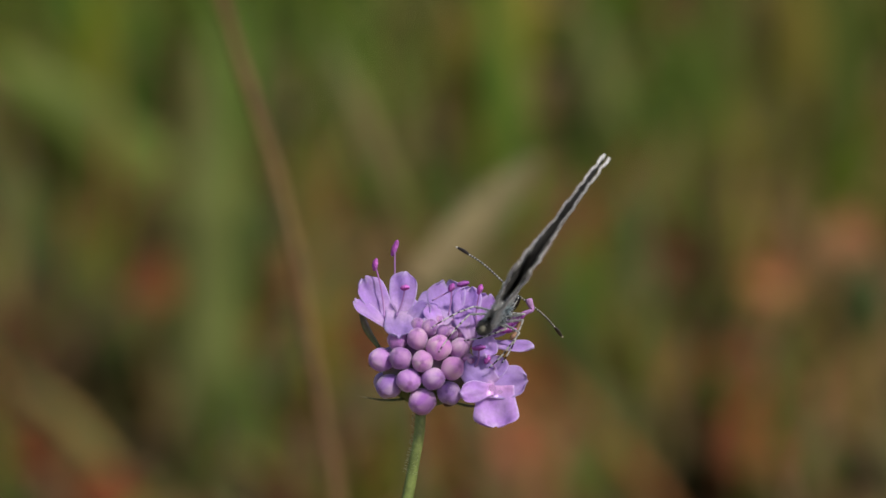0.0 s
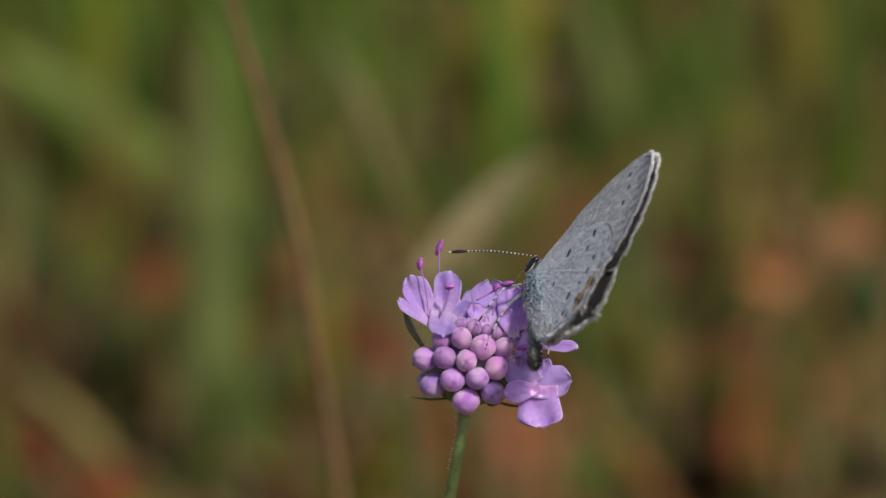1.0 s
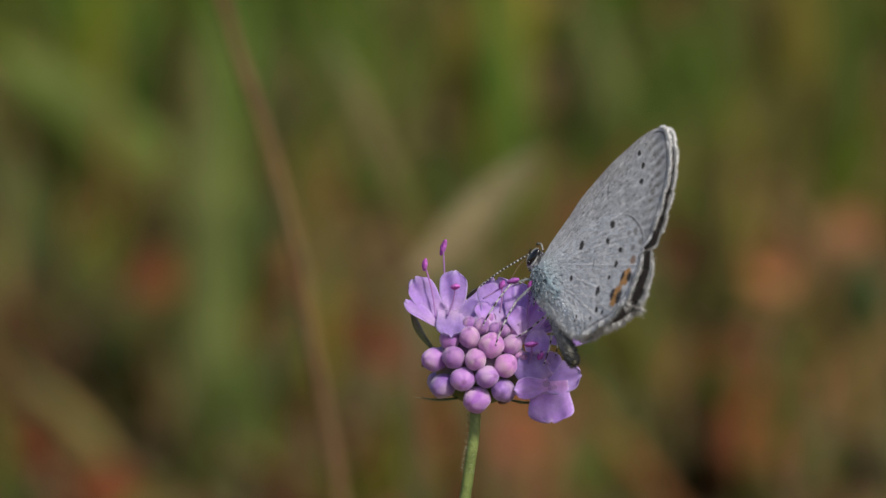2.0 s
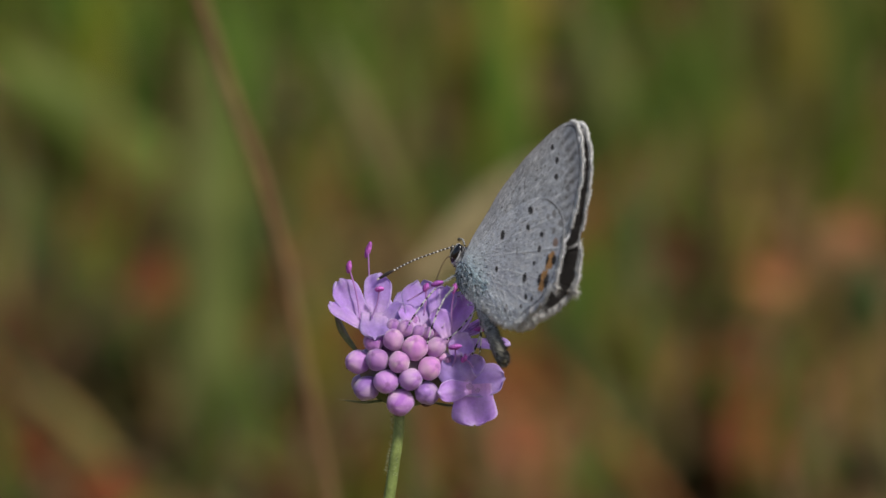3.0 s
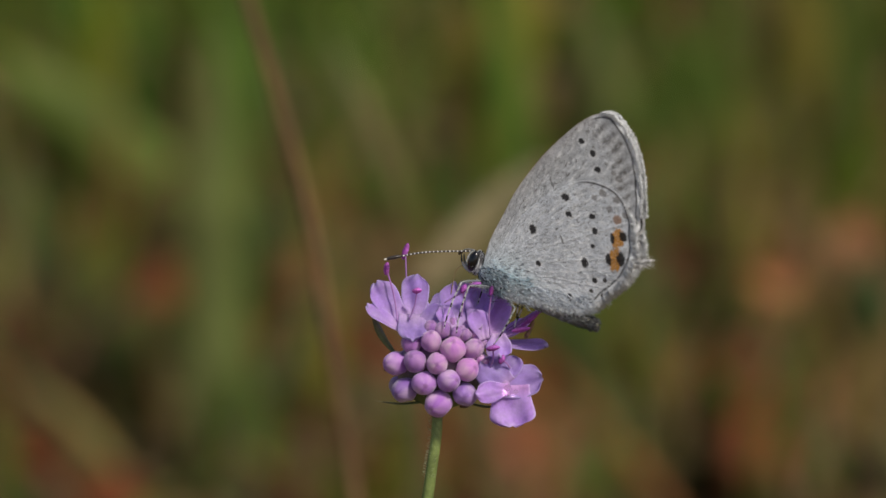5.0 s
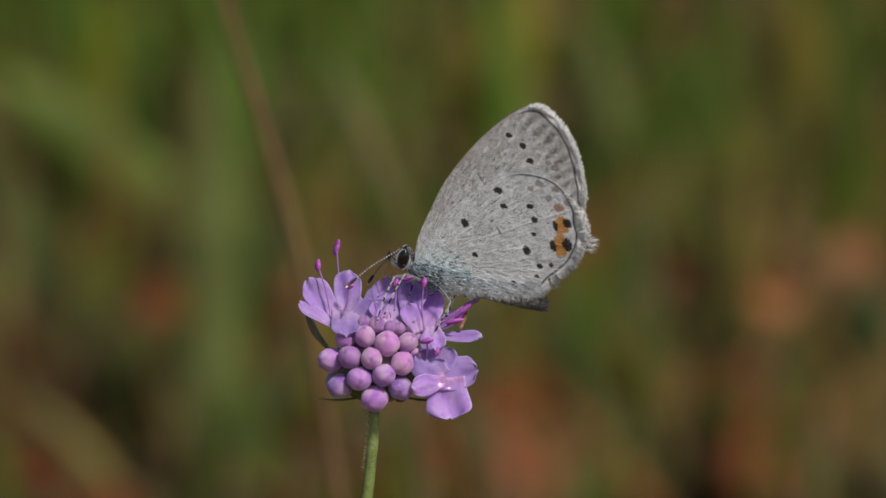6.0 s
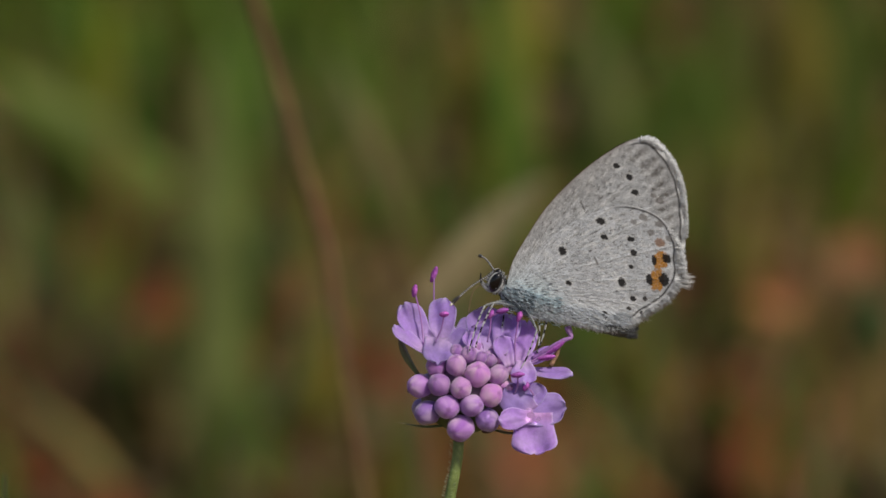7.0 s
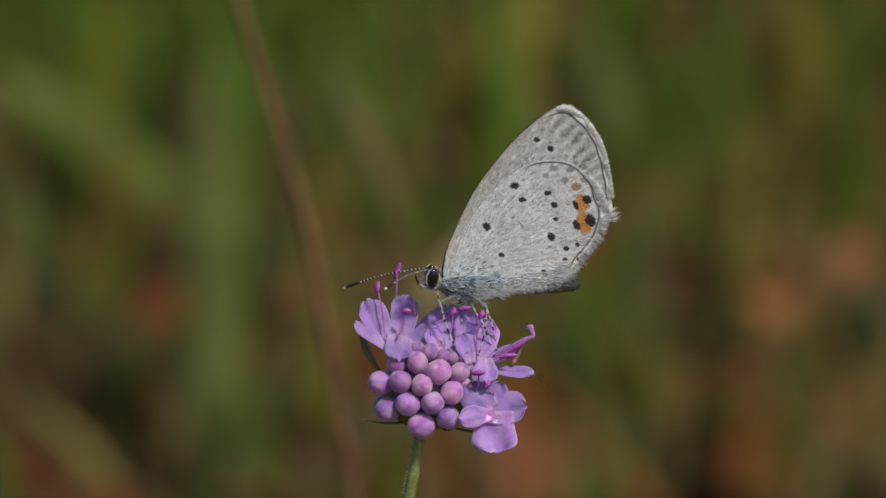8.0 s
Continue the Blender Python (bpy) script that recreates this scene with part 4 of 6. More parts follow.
    # stamens
    for root, head, turn, long, curve in (
            ((-64, -34, 165), (-80, -40, 260), 80, 12, 3), ((-46, -6, 160), (-46, 30, 289), 70, 16, 0), ((-44, -40, 168), (-28, -52, 219), 5, 9, 3),
            ((20, -46, 196), (74, -60, 225), 12, 12, 0), ((48, -46, 170), (54, -62, 219), 60, 9, 2), ((92, -48, 72), (101, -84, 113), 5, 13, 4),
            ((112, -40, 122), (152, -54, 143), 8, 17, -3), ((110, -36, 126), (165, -40, 158), 35, 24, 0), ((98, -36, 128), (104, -58, 215), 70, 10, -4), ((130, -52, 76), (116, -64, 92), 60, 9, 2)):
        stamen(root, (1, 0, 0), head, turn, base, long, curve)
    # a withered style that hooks over at the edge
    sh = Shape()
    tube(sh, scaled([(128, -30, 140), (158, -36, 158), (184, -34, 173), (196, -30, 178), (192, -30, 190), (190, -30, 198)]), lambda t: (4.5 + 2 * math.sin(9 * t) * t) * U, lambda t: lerp((0.42, 0.16, 0.50), (0.58, 0.30, 0.62), t), 10, 30)
    part("style", sh, ANTHER, base, "hooked magenta style")
    sh = Shape()
    tube(sh, scaled([(160, -24, 128), (170, -20, 146), (174, -20, 160)]), 4.0 * U, (0.35, 0.20, 0.12), 8, 10)
    part("withered_floret", sh, ANTHER, base, "brown withered floret")
    # collar
    for pts, w in (
            (((-74, 0, 112), (-96, -4, 146), (-112, 0, 192)), 24), (((-20, 6, 22), (-66, 0, 20), (-114, -6, 28)), 10), (((60, 10, 14), (90, 0, 8), (122, -10, 12)), 13),
            (((0, 60, 30), (10, 95, 30), (20, 130, 40)), 14), (((60, 60, 40), (100, 90, 50), (130, 110, 80)), 14)):
        bract(base, pts, w)
    return base


bloom = flower()


def dew_drop(parent, place, r):
    sh = Shape()
    ball(sh, Vector(place) * U, ((r * U, 0, 0), (0, r * U, 0), (0, 0, r * 0.9 * U)), (1.0, 1.0, 1.0), 10, 14)
    ob = part("dew_drop", sh, DEW, parent, "clear water drop on a petal")
    ob.visible_shadow = False


for place, r in (((124, -72, 42), 6.5), ((138, -66, 35), 4.2), ((50, dome(49, 35) - 21, 42), 4.5), ((57, dome(49, 35) - 20, 35), 3.5), ((44, dome(49, 35) - 21, 36), 3), ((34, dome(34, 123) - 21, 130), 2.5)):
    dew_drop(bloom, place, r)


# ---- the butterfly ----
HINGE = Vector((-27, 0, 30))


def gap(x, z):
    """Half the space between the closed wings: pressed together above, round the body below, flared at the margin."""
    v = min(max(z / 330, 0), 1)
    margin = 268 - 70 * max(0.0, (z - 155) / 163) ** 2
    flare = math.exp(-max(margin - x, 0) / 42)
    low = min(max((z + 30) / 80, 0), 1)
    hug = min(max((20 - z) / 60, 0), 1) * min(max((225 - x) / 60, 0), 1)
    root = 9 * math.exp(-((x + 10) ** 2 + z * z) / 2500)
    return 1.5 + flare * (3.6 + 8.5 * (1 - v) ** 2 * low) + max(4.0 * hug * hug * (3 - 2 * hug), root)


def grey(x, z, hind):
    """The ground colour of the underside: pale grey, peppered with dark scales, blue towards the body."""
    n = noise.noise(Vector((x * 0.035, z * 0.035, 3)))
    ang, far = math.atan2(z - 20, x + 25), math.hypot(x + 25, z - 20)
    c = lerp((0.64, 0.66, 0.69), (0.73, 0.755, 0.79), 0.5 + n) if hind else lerp((0.53, 0.54, 0.555), (0.61, 0.62, 0.635), 0.5 + n)
    # dark scales lie in short dashes along the veins, thickest on the inner half
    fleck = noise.noise(Vector((ang * 46, far * 0.11, 4))) + 0.6 * noise.noise(Vector((x * 0.42, z * 0.42, 8)))
    inner = 1 - min(max((far - 90) / 190, 0), 1)
    c = lerp(c, (0.20, 0.195, 0.19), (1.6 + 0.9 * inner) * max(0.0, fleck - (0.24 if hind else 0.17)))
    shine = noise.noise(Vector((ang * 34, far * 0.05, 21)))
    c = lerp(c, (0.86, 0.865, 0.87), 1.7 * max(0.0, shine - 0.06))
    d = math.hypot(x - 12, (z + 8) * 1.25)
    c = lerp(c, (0.54, 0.72, 0.78), 0.75 * math.exp(-(d / 58) ** 2))
    c = lerp(c, (0.05, 0.06, 0.08), 4.5 * max(0.0, noise.noise(Vector((ang * 22, far * 0.10, 12))) - 0.12) * math.exp(-(d / 62) ** 2))
    # the hind wing pales to white towards its lower edge
    c = lerp(c, (0.88, 0.89, 0.91), 0.6 * min(max((45 - z) / 50, 0), 1) * min(max((x - 40) / 60, 0), 1) if hind else 0)
    d2 = abs((z + 18) + 0.05 * (x - 60))
    return lerp(c, (0.50, 0.73, 0.78), 0.55 * math.exp(-(d2 / 20) ** 2) * math.exp(-max(x, 0) / 110))


FORE_SPOTS = ((145, 262, 6.0, 4.8, 0), (169.5, 243.5, 6.2, 5.8, 0), (181, 216.5, 7.0, 5.2, 0), (226, 205, 8, 5, 2), (93, 181, 2.0, 8, 3), (214, 214, 5, 4, 2))
HIND_SPOTS = ((123.5, 162, 8.4, 6.6, 0), (132.4, 133, 7.0, 4.8, 0), (63, 97, 6.4, 8.6, 0), (179, 135, 6.2, 4.8, 0), (187, 110.5, 6.2, 6.0, 0), (185, 84, 4.2, 3.6, 0), (172, 52.5, 7.0, 8.4, 0), (80, 39, 5.2, 4.6, 0),
              (195, 25, 5.6, 4.6, 0), (216, 28, 4.2, 4, 4), (190, 6, 4.6, 3.0, 4), (214, 0, 4, 3.5, 4), (149, -11.5, 5.2, 7.0, 0), (72, -5, 7.0, 2.6, 4), (83, -17, 3.4, 3.8, 4), (245.5, 108.4, 7.8, 8.4, 0), (244.6, 69, 9.2, 12, 0),
              (224, 102, 4.8, 9, 0), (220, 65, 6.0, 10, 0), (230, 136, 9, 8, 1), (196, 178, 8, 6, 2), (225, 170, 8, 6, 2), (212, 152, 6, 6, 2), (246, 146, 6, 6, 2), (180, 168, 5, 5, 2), (124, 86, 2.0, 10, 3))
SPOT_COLOURS = ((0.018, 0.016, 0.016), (0.30, 0.13, 0.045), (0.22, 0.20, 0.185), (0.14, 0.135, 0.13), (0.06, 0.055, 0.05))
FORE = ((-28, 35), (-20, 70), (0, 115), (25, 165), (60, 215), (100, 260), (145, 299), (175, 314), (198, 316), (222, 300), (247, 268), (262, 232), (270, 195), (275, 150), (268, 112), (180, 80), (60, 30), (-20, 10))
HIND = ((-15, 25), (20, 95), (70, 150), (125, 185), (165, 197), (210, 190), (240, 170), (262, 138), (269, 108), (274, 84), (264, 50), (245, 22), (222, 2), (198, -22), (158, -37), (95, -31), (45, -24), (5, -10))


def ripple(j):
    return 1.1 * math.sin(j * 0.36) + 0.7 * math.sin(j * 0.23 + 1) + 0.6 * math.sin(j * 0.71 + 2)


AROUND, RINGS = 420, 104


@functools.cache
def wing_form(hind):
    """The outline, the surface (x, half the gap, z, depth of the rim) and the two sides' colours of one wing; left and right wings mirror it."""
    pts = HIND if hind else FORE
    hub = Vector((130, 80)) if hind else Vector((130, 190))
    loop = smooth_line([(x, z, 0) for x, z in pts] + [(pts[0][0], pts[0][1], 0)], AROUND + 1)[:AROUND]
    step = AROUND / len(pts)
    lo, hi = int((7.3 if hind else 7.2) * step), int(14 * step)
    arc = int(3 * step)
    spots = HIND_SPOTS if hind else FORE_SPOTS
    lift = 2.6 if hind else 0.0
    skin, under, upper = [], [], []
    for i in range(RINGS + 1):
        r = (i / RINGS) ** 0.74
        for j, b in enumerate(loop):
            span = (Vector((b.x, b.y)) - hub).length
            x, z = hub.x + (b.x - hub.x) * r, hub.y + (b.y - hub.y) * r
            edge = (1 - r) * span
            ang, far = math.atan2(z - 25, x + 25), math.hypot(x + 25, z - 25)
            vein = math.exp(-(math.sin(ang * 15 + (0.7 if hind else 0.2)) / 0.14) ** 2) * min(max((far - 60) / 120, 0), 1)
            y = gap(x, z) + lift * min(max((x + 10) / 110, 0.15), 1) + 0.6 * vein + 1.1 * noise.noise(Vector((x * 0.02, z * 0.02, 5 if hind else 9)))
            y += 0.8 * ripple(j * 300 / AROUND) * r ** 26 if lo <= j <= hi else 0.0
            c = grey(x, z, hind)
            c = lerp(c, (0.76, 0.76, 0.76), vein * 0.30)
            outer = min(1, max(0, (j - arc) / 26) if hind else max(0, (j - lo + 22) / 20), max(0, (hi + 8 - j) / 10))
            line = 4.2 + 7.3 * min(max((j - lo + 34) / 50, 0), 1) if hind else 9.0
            wave = 1.2 * math.cos(ang * 60) if j > lo else 0.0
            if not hind:
                c = lerp(c, (0.36, 0.33, 0.305), 0.45 * min(max((z - 40) / 120, 0), 1) * min(max(1 - (edge - 4) / 60, 0), 1) * (1 - 0.8 * outer))
                # pale and grey brown wedges between the veins, inside the margin
                bars = (0.5 + 0.5 * math.cos(ang * 96 + 1.5)) ** 1.2
                zone = math.exp(-((edge - 33) / 21) ** 4) * min(max((z - 120) / 60, 0), 1) * outer
                fray = 0.75 + 0.7 * noise.noise(Vector((x * 0.14, z * 0.14, 30)))
                c = lerp(c, (0.78, 0.77, 0.76), 0.45 * (1 - bars) * zone)
                c = lerp(c, (0.17, 0.155, 0.14), 0.92 * bars * zone * fray)
            else:
                lun = (0.5 + 0.5 * math.cos(ang * 60 + 1.0)) ** 2
                c = lerp(c, (0.36, 0.335, 0.31), 0.60 * lun * (outer if j > lo - 30 else 0) * math.exp(-((edge - 23) / 7) ** 2) * (1 if z > 30 else 0.5))
                c = lerp(c, (0.80, 0.80, 0.80), 0.5 * outer * math.exp(-((edge - 16.5) / 2.5) ** 2))
            if outer > 0:
                c = lerp(c, (0.82, 0.82, 0.82), outer * min(max((line - 1.5 - edge + wave) / 2.0, 0), 1))
                c = lerp(c, (0.045, 0.04, 0.038), outer * math.exp(-((edge - line - wave * 0.4) / 1.8) ** 2))
            if not hind and j < lo:
                c = lerp(c, (0.38, 0.29, 0.22), 0.7 * math.exp(-(edge / 2.0) ** 2))
            if hind and x > 190 and 35 < z < 150:
                for ox, oz, orx, orz in ((235, 104, 12, 18), (233, 66, 12.5, 20)):
                    d = abs((x - ox) / orx) ** 2.6 + abs((z - oz) / orz) ** 2.6
                    d += 0.7 * noise.noise(Vector((x * 0.16, z * 0.16, 1))) + 0.35 * noise.noise(Vector((x * 0.5, z * 0.5, 14)))
                    c = lerp(c, (0.58, 0.25, 0.03), min(max((1.1 - d) * 2.6, 0), 1) * (0.92 + 0.3 * noise.noise(Vector((x * 0.3, z * 0.3, 17)))))
            for sx, sz, rx, rz, kind in spots:
                if abs(x - sx) < rx * 2.4 + 4 and abs(z - sz) < rz * 2.4 + 4:
                    tilt = 0.55 * (z - sz) if kind == 3 else 0.18 * (z - sz)
                    d = ((x - sx + tilt) / (rx + 0.5)) ** 2 + ((z - sz) / (rz + 0.5)) ** 2
                    d += 0.55 * noise.noise(Vector((x * 0.22, z * 0.22, 2))) + 0.4 * noise.noise(Vector((x * 0.6, z * 0.6, 33)))
                    if kind == 0:
                        c = lerp(c, (0.82, 0.82, 0.81), 0.5 * min(max((2.4 - d) * 1.1, 0), 1) * (0 if x > 214 else 1))
                    c = lerp(c, SPOT_COLOURS[kind], min(max((1.1 - d) * 2.6, 0), 1) * (0.97 if kind in (0, 4) else 0.75))
            skin.append((x, y, z, r))
            under.append(c)
            dark = lerp((0.030, 0.026, 0.026), (0.66, 0.655, 0.65), outer * min(max((6.4 - edge) / 2.0, 0), 1))
            upper.append(lerp(dark, (0.62, 0.63, 0.64), min(max((26 - z) / 30, 0), 1) if hind else 0))
    return hub, loop, lo, hi, lift, skin, under, upper


def wing(parent, side, hind):
    """One wing: a thin shell with the patterned grey underside outwards and the dark upper side inwards."""
    hub, loop, lo, hi, lift, skin, under, upper = wing_form(hind)
    spots = HIND_SPOTS if hind else FORE_SPOTS
    n = AROUND
    out = [Vector((x, -side * y, z)) for x, y, z, r in skin]
    inn = [Vector((x, -side * (y - 0.8 * (1 - r ** 12)), z)) for x, y, z, r in skin]
    faces = []
    m = len(out)
    for i in range(RINGS):
        for j in range(n):
            a, b = i * n + j, i * n + (j + 1) % n
            f1 = (a, b, b + n, a + n)
            f2 = (m + a, m + a + n, m + b + n, m + b)
            faces += [f1, f2] if side > 0 else [f1[::-1], f2[::-1]]
    rel = HINGE * 1.0
    sh = Shape().add([(p - rel) * U for p in out + inn], faces, under + upper)
    name = "hindwing" if hind else "forewing"
    ob = part(name, sh, WING, parent, "pale grey underside with black dots and two orange patches, dark upper side" if hind else "pale grey underside with black dots and a white fringe, dark upper side", at=rel * U)
    # fringe of scales along the outer margin, in uneven tufts
    rng = random.Random(31 if hind else 17)
    sh = Shape()
    for k in range(3000):
        s = rng.uniform(lo - (30 if hind else 2), hi + (30 if hind else -18))
        b0, b1 = loop[int(s) % n], loop[(int(s) + 1) % n]
        b = b0 + (b1 - b0) * (s % 1)
        t = (b1 - b0).normalized()
        o = Vector((t.y, -t.x, 0))
        if o.dot(Vector((b.x - hub.x, b.y - hub.y, 0))) < 0:
            o = -o
        grown = min(max((s - lo + 2) / 26, 0), 1) if not hind else min(max((s - lo + 30) / 36, 0), 1)
        if rng.random() > grown:
            continue
        deep = rng.uniform(1.0, 6.5) if hind else rng.uniform(1.0, 4.5)
        y = gap(b.x, b.y) + lift + (0.8 * ripple(s * 300 / n) if lo <= s <= hi else 0.0)
        root = (Vector((b.x - o.x * deep, -side * (y + rng.uniform(-0.3, 0.9)), b.y - o.y * deep)) - rel) * U
        tuft = 0.20 * noise.noise(Vector((s * 0.35, 3 + hind, 0)))
        way = Vector((o.x + t.x * tuft + rng.gauss(0, 0.12), -side * rng.gauss(0.04, 0.14), o.y + t.y * tuft + rng.gauss(0, 0.12)))
        ln = (11 if hind else 7) * (1 + 0.45 * noise.noise(Vector((s * 0.5, 9 + hind, 0))))
        hairs(sh, [root], [way], ln * (0.5 + 0.5 * grown) * U, 0.62 * U, lerp((0.93, 0.935, 0.94), (0.42, 0.42, 0.42), rng.random() ** 7), rng)
    if hind:
        # the short tail
        for k in range(70):
            p = Vector((264 + rng.uniform(-3, 4), -side * (gap(262, 66) + lift + rng.uniform(-1.5, 1.5)), 66 + rng.uniform(-6, 5)))
            hairs(sh, [(p - rel) * U], [Vector((1, rng.gauss(0, 0.06), 0.10 + rng.gauss(0, 0.16)))], 30 * U, 0.8 * U, lerp((0.84, 0.83, 0.82), (0.18, 0.17, 0.16), rng.random() ** 3), rng)
    part("fringe", sh, HAIR, ob, "white fringe of fine scales")
    # fine scales that stand off the surface along the veins
    sh = Shape()
    hub3 = Vector((hub.x, hub.y, 0))
    for _ in range(2200 if hind else 800):
        b = loop[rng.randrange(n)]
        r = math.sqrt(rng.random()) * (0.90 if hind else 0.80)
        p = hub3 + (b - hub3) * r
        d = Vector((p.x + 40, p.y - 15, 0)).normalized()
        tip = p + d * 7
        pale = rng.random() < (0.92 if p.y < p.x * 0.75 else 0.55)
        c = (0.88, 0.885, 0.89) if pale else (0.22, 0.22, 0.22)
        if any(((tip.x - q[0]) / (q[2] + 4)) ** 2 + ((tip.y - q[1]) / (q[3] + 4)) ** 2 < 1 for q in spots) or (hind and p.x > 200 and 40 < p.y < 130):
            continue
        y0 = gap(p.x, p.y) + lift * min(max((p.x + 10) / 110, 0.15), 1) + 0.6
        root = (Vector((p.x, -side * y0, p.y)) - rel) * U
        long = rng.uniform(8, 15) if hind and p.y < p.x * 0.22 else rng.uniform(3, 7)
        hairs(sh, [root], [Vector((d.x + rng.gauss(0, 0.14), -side * 0.02, d.y + rng.gauss(0, 0.14)))], long * U, rng.uniform(0.22, 0.36) * U, c, rng)
    part("wing_hair", sh, HAIR, ob, "fine pale and dark hairs")
    return ob


THIGH, SHIN = 42.0, 86.0


def leg(parent, hip):
    """A leg in two pieces, each along its local z: a pale hairy thigh that turns at the hip, and a banded shin with its foot that turns at the knee."""
    rng = random.Random(int(hip[0] * 7 + hip[1]))
    sh = Shape()
    tube(sh, scaled([(0, 0, 0), (1.2, 0, THIGH * 0.5), (0, 0, THIGH)]), lambda t: (2.2 - 0.8 * t) * U, lambda t: lerp((0.24, 0.27, 0.30), (0.42, 0.43, 0.44), t), 8, 16)
    roots = [Vector((0, 0, rng.uniform(2, THIGH * 0.85))) * U for _ in range(70)]
    hairs(sh, roots, [Vector((rng.gauss(0, 1), rng.gauss(0, 1), 1.2)) for _ in roots], 6 * U, 0.45 * U, lambda g: lerp((0.80, 0.81, 0.82), (0.2, 0.22, 0.25), g.random() ** 2), rng)
    ob = part("leg", sh, HAIR, parent, "pale hairy leg with a banded black and white shin", at=Vector(hip) * U)
    ph = [rng.uniform(0, 1) for _ in range(3)]

    def bands(t):
        dark = (0.5 + 0.5 * math.sin(46 * t + 6 * math.sin(5 * t) + 6 * ph[0])) * (0.45 + 0.75 * t)
        return lerp((0.74, 0.74, 0.73), (0.028, 0.025, 0.025), (dark - 0.42) * 7)

    sh = Shape()
    tube(sh, scaled([(0, 0, 0), (1.5, 0.6, SHIN * 0.33), (1.0, -0.4, SHIN * 0.62), (-1.5, 0, SHIN * 0.86), (-4, 0, SHIN)]), lambda t: (1.5 - 0.4 * t + 0.2 * math.sin(40 * t)) * U, bands, 8, 76)
    roots = [Vector((0, 0, rng.uniform(6, SHIN * 0.8))) * U for _ in range(46)]
    hairs(sh, roots, [Vector((rng.gauss(0, 1), rng.gauss(0, 1), 1.6)) for _ in roots], 4 * U, 0.35 * U, (0.72, 0.72, 0.72), rng)
    shin = part("shin", sh, HAIR, ob, at=(0, 0, THIGH * U))
    return ob, shin


def antenna(parent, at):
    """A beaded feeler with a dark club; built along its local z."""
    sh = Shape()

    def tone(t):
        return (0.025, 0.02, 0.02) if (t * 19) % 1 < 0.72 else (0.60, 0.59, 0.56)

    tube(sh, scaled([(0, 0, 0), (3, 0, 45), (4, 0, 90), (0, 0, 132)]), lambda t: 1.4 * U * (1 + 0.12 * math.cos(t * 19 * 6.28)), tone, 8, 150)
    ob = part("antenna", sh, CHITIN, parent, "thin feeler ringed black and white", at=Vector(at) * U)
    sh = Shape()
    tube(sh, scaled([(0.5, 0, 128), (-1, 0, 142), (-4, 0, 160)]), lambda t: (1.7 + 2.8 * math.sin(math.pi * (0.15 + 0.75 * t)) - 1.2) * U, lambda t: (0.72, 0.66, 0.55) if t > 0.87 else (0.022, 0.016, 0.014), 10, 20)
    part("club", sh, CHITIN, ob, "black club with a pale tip")
    return ob


ABDOMEN = Vector((30, 0, -14))


